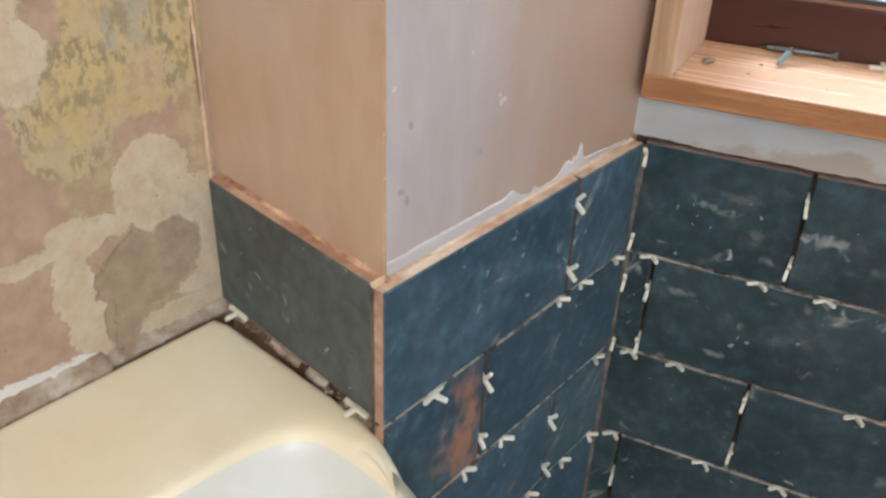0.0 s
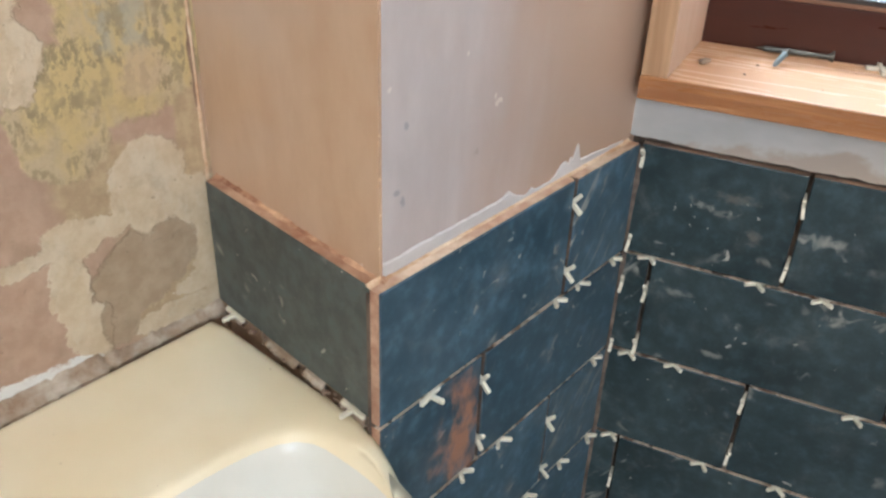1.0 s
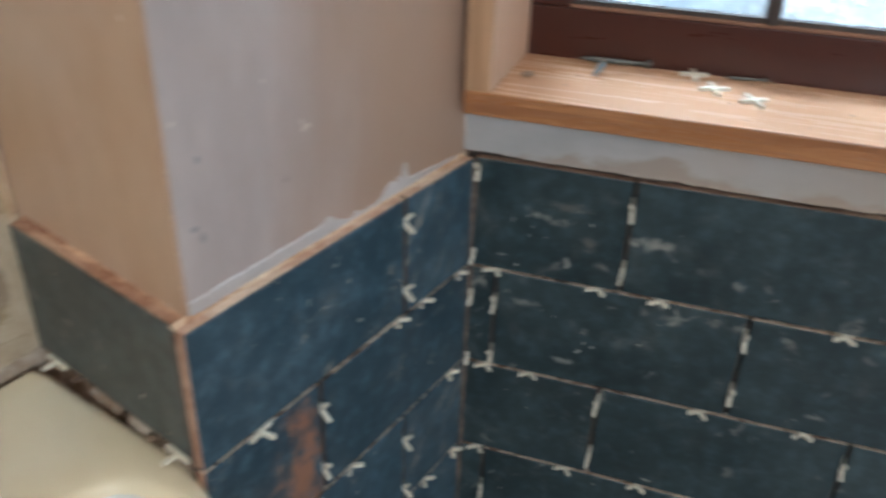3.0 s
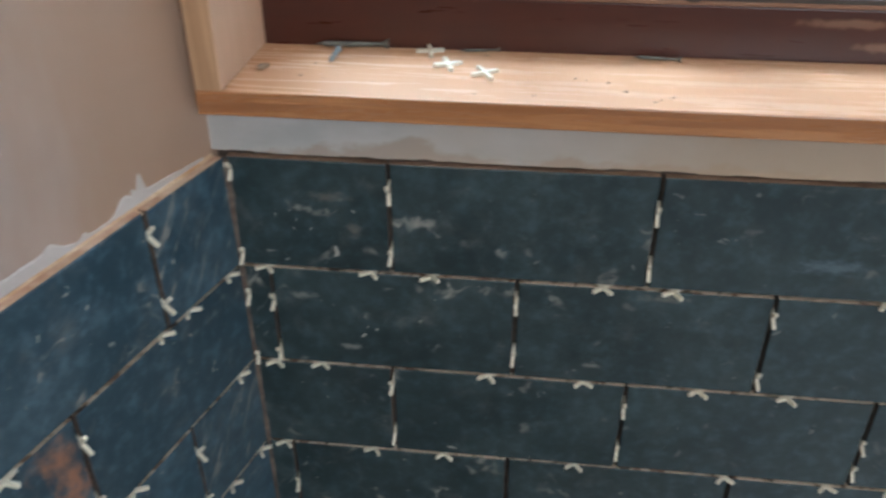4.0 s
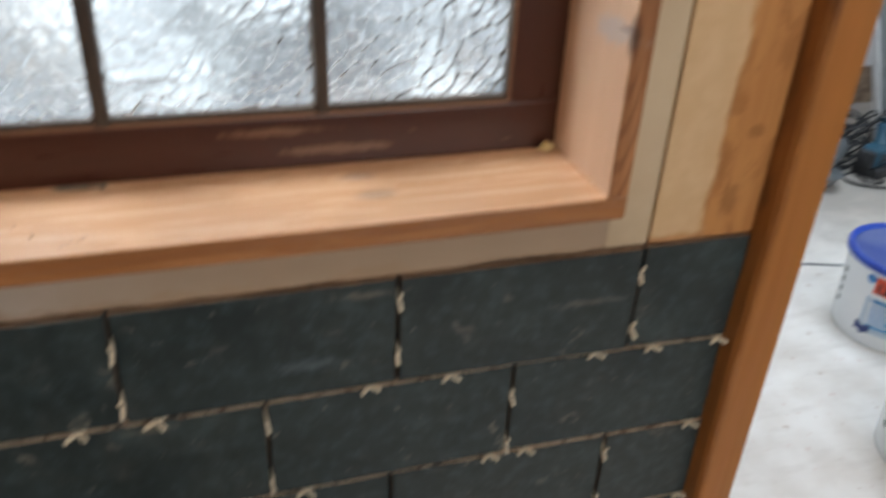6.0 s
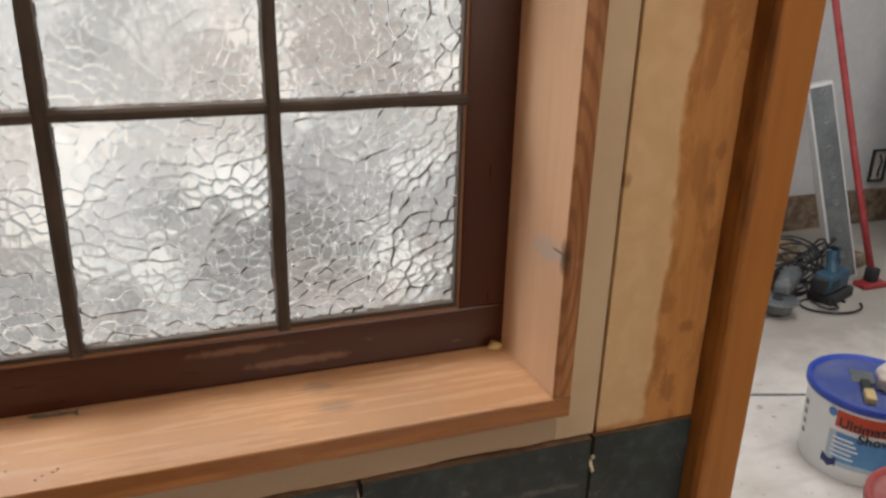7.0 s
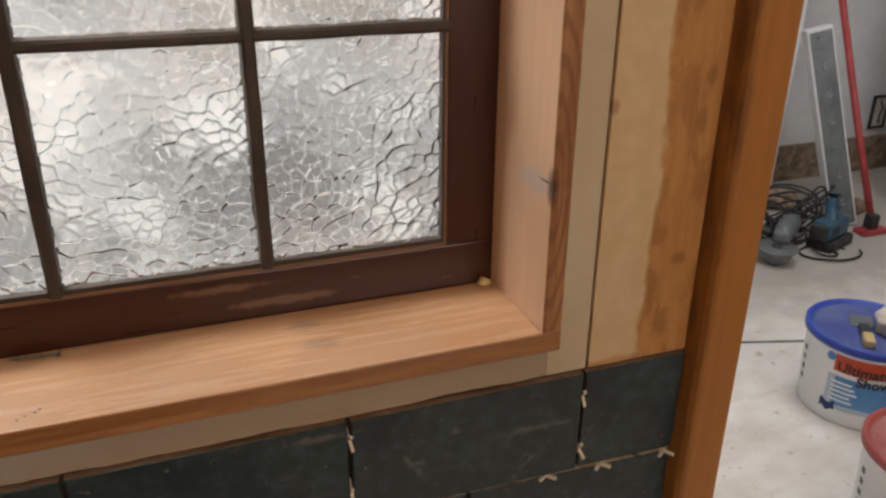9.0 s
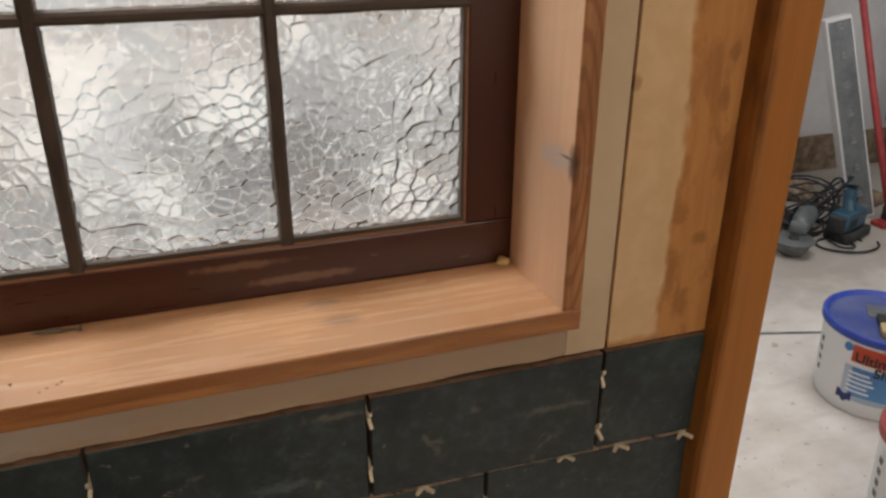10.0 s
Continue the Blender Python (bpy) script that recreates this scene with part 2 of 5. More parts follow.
def cracked(m):
    """A grey smear and a short crack running into the knot of the right-hand lining."""
    n = Nodes("crack_helper")
    bpy.data.materials.remove(n.mat)
    n.mat, n.t = m, m.node_tree
    n.bsdf = n.t.nodes["Principled BSDF"]
    col = n.bsdf.inputs["Base Color"].links[0].from_socket

    def spot(cy, cz, ry, rz, ragged, soft):
        v = n.node("ShaderNodeVectorMath", 0, {0: n.coord(), 1: (0, cy, cz)}, operation="SUBTRACT")
        v = n.node("ShaderNodeVectorMath", 0, {0: v, 1: (0, 1 / ry, 1 / rz)}, operation="MULTIPLY")
        d = n.node("ShaderNodeVectorMath", "Value", {0: v}, operation="LENGTH")
        d = n.math("ADD", d, n.math("MULTIPLY", n.math("SUBTRACT", n.noise(120.0, 4.0), 0.5), ragged))
        side = n.ramp(n.node("ShaderNodeSeparateXYZ", 0, {0: n.coord()}), 0.55, 0.60)
        return n.math("MULTIPLY", n.ramp(d, 1 - soft, 1 + soft, 1.0, 0.0), side)

    col = n.mix(n.math("MULTIPLY", spot(0.004, 0.180, 0.020, 0.009, 1.6, 0.4), 0.7), col, (0.46, 0.40, 0.37))
    col = n.mix(n.math("MULTIPLY", spot(-0.011, 0.1845, 0.0085, 0.0009, 0.8, 0.4), 0.85), col, (0.07, 0.045, 0.035))
    # arched grain sweeping round the knot on the front edge
    v = n.node("ShaderNodeVectorMath", 0, {0: n.coord(), 1: (0.6925, 0, 0.180)}, operation="SUBTRACT")
    v = n.node("ShaderNodeVectorMath", 0, {0: v, 1: (1.0, 0.0, 0.17)}, operation="MULTIPLY")
    d = n.math("ADD", n.node("ShaderNodeVectorMath", "Value", {0: v}, operation="LENGTH"), n.math("MULTIPLY", n.noise(40.0, 3.0, 0.5, n.stretch(1, 1, 0.2)), 0.008))
    rings = n.ramp(n.math("SINE", n.math("MULTIPLY", d, 1350.0)), -0.2, 0.9)
    edge = n.math("MULTIPLY", n.ramp(n.node("ShaderNodeSeparateXYZ", 1, {0: n.coord()}), -0.0200, -0.0190, 1.0, 0.0), n.ramp(n.node("ShaderNodeSeparateXYZ", 0, {0: n.coord()}), 0.55, 0.60))
    col = n.mix(n.math("MULTIPLY", n.math("MULTIPLY", rings, edge), 0.55), col, (0.17, 0.062, 0.022))
    n.set(n.bsdf.inputs["Base Color"], col)
    return m


M_PINE_JAMB = cracked(M_PINE_JAMB)


def scuffed(m):
    """Pale scrapes worn through the varnish of the bottom rail."""
    n = Nodes("scuff_helper")
    bpy.data.materials.remove(n.mat)
    n.mat, n.t = m, m.node_tree
    n.bsdf = n.t.nodes["Principled BSDF"]
    old = n.bsdf.inputs["Base Color"].links[0].from_socket
    f = n.math("MAXIMUM", n.blob(0.505, 0.0815, 0.036, 0.0035, 0.5, 90.0, 0.4), n.blob(0.46, 0.098, 0.03, 0.003, 0.5, 120.0, 0.5))
    f = n.math("MAXIMUM", f, n.ramp(n.noise(90.0, 3.0, 0.5, n.stretch(0.25, 1, 1.6)), 0.70, 0.76))
    n.set(n.bsdf.inputs["Base Color"], n.mix(n.math("MULTIPLY", f, 0.6), old, (0.24, 0.14, 0.09)))
    return m


M_MAHOGANY = scuffed(M_MAHOGANY)
M_BEAD = wood("worn_bead", (0.22, 0.11, 0.06), (0.12, 0.05, 0.03), "x", (), 0.6)
M_BAR = plain("glazing_bar_paint", (0.030, 0.020, 0.015), (0.060, 0.042, 0.030), 120, 0.55, 0.3)
M_POST = wood("varnished_post", (0.41, 0.170, 0.042), (0.30, 0.112, 0.026), "z", (), 0.42, 90.0, None, 0.9)
# Shade of the post's left side, and its edge stain, put into the colour.
def stain_shade_post(m):
    n = Nodes("stain_shade_helper")
    bpy.data.materials.remove(n.mat)
    n.mat, n.t = m, m.node_tree
    n.bsdf = n.t.nodes["Principled BSDF"]
    old = n.bsdf.inputs["Base Color"].links[0].from_socket
    x = n.node("ShaderNodeSeparateXYZ", 0, {0: n.coord()})
    e = n.math("ADD", x, n.math("MULTIPLY", n.math("SUBTRACT", n.noise(22.0, 4.0, 0.6, n.stretch(1, 1, 0.4)), 0.5), 0.020))
    f = n.math("MULTIPLY", n.math("MULTIPLY", n.ramp(e, 0.8500, 0.8575, 0.85, 0.0), n.ramp(n.noise(20.0, 4.0, 0.6, n.stretch(1, 1, 0.3)), 0.38, 0.58, 0.35, 1.0)), n.ramp(n.node("ShaderNodeSeparateXYZ", 2, {0: n.coord()}), -0.06, 0.02, 0.35, 1.0))
    n.set(n.bsdf.inputs["Base Color"], n.mix(f, old, (0.105, 0.038, 0.013)))
    return m


M_POST = stain_shade_post(M_POST)
M_WHITE = plain("white_plaster", (0.60, 0.60, 0.60), (0.72, 0.72, 0.71), 30, 0.8, 0.2)
M_WHITE_PAINT = plain("white_enamel_paint", (0.60, 0.60, 0.60), (0.68, 0.68, 0.68), 40, 0.45, 0.1)
M_STONE = plain("outer_stone", (0.28, 0.28, 0.275), (0.38, 0.38, 0.37), 40, 0.85, 0.3)
M_CEILING = plain("ceiling_paint", (0.78, 0.77, 0.74), (0.84, 0.83, 0.81), 40, 0.85, 0.1)
M_LILAC = plain("bare_wall_plaster", (0.46, 0.36, 0.30), (0.56, 0.46, 0.40), 25, 0.8, 0.2)
M_STEEL = plain("screw_steel", (0.09, 0.09, 0.08), (0.20, 0.195, 0.17), 400, 0.5, 0.2, 0.6)
M_BLACK = plain("black_rubber", (0.015, 0.015, 0.016), (0.04, 0.04, 0.042), 200, 0.55, 0.2)
M_GREY = plain("grey_metal", (0.11, 0.125, 0.13), (0.20, 0.215, 0.22), 90, 0.5, 0.2, 0.3)
M_ALLOY = plain("cast_alloy", (0.14, 0.15, 0.155), (0.34, 0.35, 0.36), 120, 0.5, 0.2, 0.5)
M_TEAL = plain("teal_plastic", (0.008, 0.055, 0.10), (0.04, 0.12, 0.17), 60, 0.4, 0.2)
M_RED = plain("red_paint", (0.34, 0.025, 0.03), (0.46, 0.07, 0.07), 90, 0.45, 0.2)
M_TUB = plain("tub_plastic", (0.84, 0.86, 0.88), (0.89, 0.90, 0.91), 60, 0.4, 0.1)
M_BLUE_LID = plain("blue_lid", (0.012, 0.045, 0.36), (0.03, 0.09, 0.46), 50, 0.42, 0.15)
M_RED_LID = plain("red_lid", (0.34, 0.06, 0.06), (0.50, 0.11, 0.10), 50, 0.5, 0.2)
M_BLUE_DUSTY = plain("dusty_blue_plastic", (0.035, 0.065, 0.26), (0.13, 0.16, 0.30), 45, 0.55, 0.2)
M_RED_DUSTY = plain("dusty_red_plastic", (0.36, 0.09, 0.085), (0.46, 0.20, 0.18), 45, 0.65, 0.2)
M_LABEL_RED = plain("label_red", (0.62, 0.055, 0.02), (0.70, 0.09, 0.03), 50, 0.4, 0.05)
M_LABEL_BLUE = plain("label_blue", (0.02, 0.14, 0.45), (0.12, 0.38, 0.68), 12, 0.4, 0.05)
M_LABEL_PALE = plain("label_pale_blue", (0.34, 0.46, 0.60), (0.52, 0.62, 0.72), 12, 0.4, 0.05)
M_LABEL_NAVY = plain("label_navy", (0.012, 0.025, 0.12), (0.02, 0.04, 0.18), 50, 0.4, 0.05)
M_INK = plain("label_ink", (0.012, 0.012, 0.014), (0.03, 0.03, 0.03), 50, 0.5, 0.05)
M_BRASS = plain("pale_wood_handle", (0.50, 0.36, 0.14), (0.62, 0.46, 0.22), 120, 0.5, 0.2)
M_RAG = plain("rag_cloth", (0.56, 0.48, 0.42), (0.74, 0.68, 0.62), 90, 0.9, 0.7, 0, 0.003)
M_SEALANT = plain("old_sealant", (0.24, 0.15, 0.085), (0.60, 0.54, 0.45), 90, 0.8, 0.8, 0, 0.003)
M_DIRT = plain("rubble_crumbs", (0.12, 0.07, 0.045), (0.35, 0.26, 0.18), 200, 0.9, 0.6, 0, 0.002)


def ceramic():
    n = Nodes("cream_ceramic")
    big = n.noise(7.0, 3.0)
    fine = n.noise(70.0, 4.0)
    col = n.mix(n.ramp(big, 0.35, 0.7), (0.80, 0.70, 0.49), (0.85, 0.78, 0.60))
    speck = n.ramp(n.noise(120.0, 2.0), 0.755, 0.77)
    col = n.mix(n.math("MULTIPLY", speck, 0.8), col, (0.16, 0.09, 0.05))
    return n.done(col, 0.17, n.bump(big, 0.03, 0.001), 0.0, Coat_Weight=0.35, Coat_Roughness=0.06)


M_CERAMIC = ceramic()
# Bowl inside: whiter copy of the ceramic, the window's reflection put into its colour.
M_CERAMIC_BOWL = plain("window_lit_ceramic", (0.66, 0.64, 0.57), (0.74, 0.72, 0.66), 20, 0.16, 0.03)


def skim(name, a=(0.455, 0.30, 0.188), b=(0.54, 0.385, 0.262), c=(0.56, 0.45, 0.37), streaks=False):
    """Brown skimmed boarding, rubbed and smudged, with small pale and dark spots."""
    n = Nodes(name)
    rub = n.noise(22.0, 5.0, 0.62, n.stretch(1, 1, 0.45))
    fine = n.noise(260.0, 5.0, 0.65)
    big = n.noise(6.0, 4.0, 0.55)
    col = n.mix(n.ramp(rub, 0.3, 0.72), a, b)
    col = n.mix(n.math("MULTIPLY", n.ramp(big, 0.42, 0.72), 0.55), col, c)
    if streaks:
        # Grey of the window's sheen at the arris gives way to plaster brown.
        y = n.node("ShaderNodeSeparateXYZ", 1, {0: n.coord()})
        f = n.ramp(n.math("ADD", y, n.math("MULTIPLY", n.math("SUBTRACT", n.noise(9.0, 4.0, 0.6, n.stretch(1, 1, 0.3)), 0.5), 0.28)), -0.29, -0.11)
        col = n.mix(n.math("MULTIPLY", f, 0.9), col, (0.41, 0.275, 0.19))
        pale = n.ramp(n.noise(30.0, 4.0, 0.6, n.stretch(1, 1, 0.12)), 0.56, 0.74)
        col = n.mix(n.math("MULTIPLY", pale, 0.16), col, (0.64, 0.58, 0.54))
    spot = n.ramp(n.noise(55.0, 2.0), 0.735, 0.77)
    col = n.mix(n.math("MULTIPLY", spot, 0.55), col, (0.76, 0.68, 0.57))
    if streaks:
        for cx, cz, rx, rz in ((-0.0772, 0.087, 0.0004, 0.0022), (-0.0790, 0.050, 0.0006, 0.0016), (-0.0779, 0.043, 0.0004, 0.0030)):
            col = n.mix(n.math("MULTIPLY", n.blob(cx, cz, rx, rz, 0.6, 420.0, 0.5), 0.6), col, (0.24, 0.23, 0.24))
    dark = n.ramp(n.noise(34.0, 4.0, 0.55), 0.70, 0.77)
    col = n.mix(n.math("MULTIPLY", dark, 0.5), col, (0.16, 0.11, 0.08))
    return n.done(col, n.ramp(rub, 0.3, 0.7, 0.40, 0.52), n.bump(n.math("ADD", n.math("MULTIPLY", rub, 0.6), n.math("MULTIPLY", fine, 0.25)), 0.18, 0.0012))


M_SKIM = skim("brown_skim")
# Side face: cool window light put into the grey; pale streaks are its own.
M_SKIM_GREY = skim("window_lit_skim", (0.44, 0.375, 0.345), (0.53, 0.46, 0.43), (0.44, 0.35, 0.29), True)


def stripped():
    """Pink-brown backing plaster under torn layers: cream skim, grey-brown render, mottled yellow paint and white filler."""
    n = Nodes("stripped_plaster")
    fine, mid, big = n.noise(240.0, 6.0, 0.7), n.noise(70.0, 5.0, 0.6), n.noise(18.0, 4.0)

    def warped(amount, scale, detail, seed):
        t = n.t.nodes.new("ShaderNodeTexNoise")
        t.noise_dimensions = "4D"
        n.set(t.inputs["Vector"], n.coord())
        for k, v in (("W", seed), ("Scale", scale), ("Detail", detail), ("Roughness", 0.72)):
            n.set(t.inputs[k], v)
        d = n.node("ShaderNodeVectorMath", 0, {0: t.outputs["Color"], 1: (0.5, 0.5, 0.5)}, operation="SUBTRACT")
        d = n.node("ShaderNodeVectorMath", 0, {0: d, 1: (amount, amount, amount)}, operation="MULTIPLY")
        return n.node("ShaderNodeVectorMath", 0, {0: n.coord(), 1: d}, operation="ADD")

    def torn(spots, vec, soft=0.05):
        """Where any of the rough ovals (x, z, half width, half height) covers the wall."""
        near = None
        for cx, cz, rx, rz in spots:
            v = n.node("ShaderNodeVectorMath", 0, {0: vec, 1: (cx, 0, cz)}, operation="SUBTRACT")
            v = n.node("ShaderNodeVectorMath", 0, {0: v, 1: (1 / rx, 0, 1 / rz)}, operation="MULTIPLY")
            d = n.node("ShaderNodeVectorMath", "Value", {0: v}, operation="LENGTH")
            near = d if near is None else n.math("MINIMUM", near, d)
        return n.ramp(near, 1 - soft, 1 + soft, 1.0, 0.0)

    va, vb = warped(0.040, 26.0, 6.0, 1.3), warped(0.034, 34.0, 6.0, 4.1)
    far = n.ramp(n.node("ShaderNodeSeparateXYZ", 0, {0: n.coord()}), 0.17, 0.20)
    pink = n.mix(n.ramp(mid, 0.35, 0.65), (0.41, 0.278, 0.195), (0.475, 0.335, 0.238))
    pink = n.mix(n.math("MULTIPLY", n.ramp(big, 0.45, 0.65), 0.35), pink, (0.37, 0.255, 0.18))
    cream = n.mix(n.ramp(mid, 0.3, 0.7), (0.52, 0.405, 0.265), (0.62, 0.515, 0.365))
    cream = n.mix(n.math("MULTIPLY", n.ramp(n.noise(45.0, 5.0, 0.6, n.stretch(1, 1, 0.5)), 0.50, 0.62), 0.5), cream, (0.64, 0.56, 0.43))
    tan = n.mix(n.ramp(n.noise(60.0, 5.0, 0.65), 0.4, 0.62), (0.41, 0.30, 0.18), (0.50, 0.385, 0.23))
    # yellow paint: olive mottling, grey-blue vertical streaks, small dark holes
    speck = n.ramp(n.noise(120.0, 6.0, 0.72, n.stretch(1, 1, 0.6), None, 0.2), 0.47, 0.56)
    cloud = n.ramp(n.noise(30.0, 4.0, 0.62, n.stretch(1, 1, 0.55)), 0.42, 0.60)
    yel = n.mix(cloud, (0.56, 0.43, 0.205), (0.51, 0.405, 0.25))
    yel = n.mix(n.math("MULTIPLY", n.math("MULTIPLY", speck, n.ramp(n.noise(26.0, 4.0, 0.6), 0.36, 0.56, 0.15, 1.0)), 0.9), yel, (0.28, 0.225, 0.125))
    drag = n.math("MULTIPLY", n.ramp(n.noise(55.0, 3.0, 0.55, n.stretch(1, 1, 0.10)), 0.46, 0.60), torn(((0.045, 0.135, 0.030, 0.038),), va, 0.3))
    yel = n.mix(n.math("MULTIPLY", n.math("MULTIPLY", drag, n.ramp(mid, 0.36, 0.56)), 0.75), yel, (0.40, 0.37, 0.285))
    yel = n.mix(n.math("MULTIPLY", torn(((0.036, 0.083, 0.016, 0.014),), vb, 0.3), 0.6), yel, (0.53, 0.395, 0.25))
    grey = n.mix(n.ramp(mid, 0.3, 0.7), (0.345, 0.255, 0.165), (0.43, 0.33, 0.222))
    m_tan = torn(((0.078, 0.018, 0.030, 0.030), (0.008, 0.030, 0.012, 0.060), (0.035, -0.065, 0.050, 0.055)), vb, 0.25)
    m_yel = torn(((0.030, 0.145, 0.058, 0.088), (0.092, 0.068, 0.030, 0.040), (0.050, 0.085, 0.055, 0.034), (0.03, 0.34, 0.07, 0.16)), va, 0.06)
    m_cream = torn(((0.044, 0.012, 0.028, 0.030), (0.028, -0.014, 0.036, 0.022), (0.006, -0.045, 0.014, 0.050), (0.022, -0.078, 0.016, 0.008), (0.100, -0.010, 0.023, 0.014), (0.074, -0.010, 0.018, 0.010), (0.108, -0.045, 0.014, 0.028), (0.103, -0.082, 0.016, 0.026),
                    (0.137, -0.018, 0.028, 0.006), (0.114, 0.104, 0.020, 0.026), (0.130, 0.150, 0.030, 0.030), (0.030, -0.098, 0.045, 0.012)), vb, 0.05)
    m_cream = n.math("MAXIMUM", m_cream, n.math("MULTIPLY", far, n.ramp(big, 0.49, 0.52)))
    m_grey = torn(((0.064, -0.054, 0.031, 0.030), (0.080, -0.082, 0.015, 0.022), (0.036, -0.047, 0.022, 0.022)), vb, 0.06)
    m_white = torn(((0.165, -0.106, 0.068, 0.012), (0.112, -0.104, 0.016, 0.008)), vb, 0.12)
    col = n.mix(m_tan, pink, tan)
    col = n.mix(m_yel, col, yel)
    col = n.mix(m_cream, col, cream)
    col = n.mix(m_grey, col, grey)
    col = n.mix(m_white, col, (0.74, 0.72, 0.67))
    grime = n.math("MULTIPLY", n.ramp(n.noise(42.0, 6.0, 0.7), 0.50, 0.68), 0.30)
    col = n.mix(grime, col, (0.27, 0.20, 0.125))
    col = n.mix(n.math("MULTIPLY", n.ramp(n.noise(130.0, 3.0), 0.68, 0.72), 0.45), col, (0.15, 0.10, 0.07))
    h = n.math("ADD", n.math("MULTIPLY", n.math("SUBTRACT", m_cream, n.math("MULTIPLY", m_grey, 1.3)), 0.8), n.math("ADD", m_white, n.math("MULTIPLY", m_yel, 0.5)))
    h = n.math("ADD", h, n.math("ADD", n.math("MULTIPLY", fine, 0.4), n.math("MULTIPLY", mid, 0.35)))
    return n.done(col, 0.88, n.bump(h, 0.6, 0.0016))


M_STRIPPED = stripped()


def filler_strip():
    n = Nodes("pale_filler")
    mid, fine = n.noise(20.0, 4.0, 0.6, n.stretch(0.5, 1, 1)), n.noise(200.0, 5.0)
    col = n.mix(n.ramp(mid, 0.3, 0.7), (0.41, 0.40, 0.38), (0.51, 0.50, 0.48))
    stain = n.ramp(n.math("ADD", n.noise(16.0, 5.0, 0.6, n.stretch(0.7, 1, 0.9)), n.math("MULTIPLY", n.node("ShaderNodeSeparateXYZ", 2, {0: n.coord()}), -15.0)), 0.32, 0.42)
    col = n.mix(n.math("MULTIPLY", stain, 0.6), col, (0.33, 0.23, 0.15))
    warm = n.ramp(n.math("ADD", n.node("ShaderNodeSeparateXYZ", 0, {0: n.coord()}), n.math("MULTIPLY", n.noise(9.0), 0.3)), 0.22, 0.60)
    col = n.mix(n.math("MULTIPLY", warm, 0.85), col, (0.41, 0.305, 0.205))
    return n.done(col, 0.85, n.bump(fine, 0.3, 0.0008))


M_FILLER = filler_strip()


def painted_board():
    """Cream paint, stripped to bare orange timber along the edge by the post."""
    n = Nodes("cream_painted_board")
    v = n.stretch(1, 1, 0.1)
    grain, fine = n.noise(110.0, 4.0, 0.6, v), n.noise(40.0, 5.0)
    paint = n.mix(n.ramp(fine, 0.35, 0.7), (0.61, 0.435, 0.25), (0.67, 0.50, 0.31))
    bare = n.mix(n.math("MULTIPLY", n.ramp(grain, 0.35, 0.65), 0.5), (0.52, 0.255, 0.085), (0.38, 0.155, 0.045))
    x = n.node("ShaderNodeSeparateXYZ", 0, {0: n.coord()})
    edge = n.math("ADD", x, n.math("MULTIPLY", n.math("SUBTRACT", n.noise(11.0, 5.0, 0.55, n.stretch(1, 1, 0.5)), 0.5), 0.055))
    f = n.ramp(edge, 0.797, 0.803)
    z = n.node("ShaderNodeSeparateXYZ", 2, {0: n.coord()})
    f = n.math("MAXIMUM", f, n.ramp(n.math("ADD", z, n.math("MULTIPLY", n.noise(60.0), 0.012)), 0.010, 0.020, 0.8, 0.0))
    col = n.mix(f, paint, bare)
    patch = n.ramp(n.noise(30.0, 6.0, 0.62, n.stretch(1, 1, 0.45), None, 0.5), 0.47, 0.58)
    col = n.mix(n.math("MULTIPLY", n.math("MULTIPLY", f, patch), 0.60), col, (0.31, 0.125, 0.035))
    rim = n.math("MULTIPLY", n.ramp(n.math("ABSOLUTE", n.math("SUBTRACT", edge, 0.803)), 0.0008, 0.0060, 1.0, 0.0), n.ramp(n.noise(34.0, 4.0), 0.44, 0.60))
    col = n.mix(n.math("MULTIPLY", rim, 0.55), col, (0.33, 0.14, 0.04))
    knot = n.ramp(n.noise(38.0, 3.0, 0.5, n.stretch(1, 1, 0.7)), 0.69, 0.74)
    for spot in ((0.834, 0.250, 0.005, 0.008), (0.830, 0.214, 0.005, 0.009), (0.815, 0.036, 0.008, 0.014), (0.826, 0.096, 0.008, 0.005), (0.750, 0.232, 0.004, 0.006)):
        knot = n.math("MAXIMUM", knot, n.blob(*spot, 0.4, 90.0, 0.5))
    col = n.mix(n.math("MULTIPLY", knot, 0.55), col, (0.22, 0.085, 0.025))
    return n.done(col, 0.6, n.bump(n.math("ADD", grain, n.math("MULTIPLY", f, -0.5)), 0.2, 0.0006))


M_BOARD = painted_board()
M_STRIP = plain("greyed_cream_paint", (0.50, 0.40, 0.27), (0.58, 0.49, 0.35), 30, 0.6, 0.2)


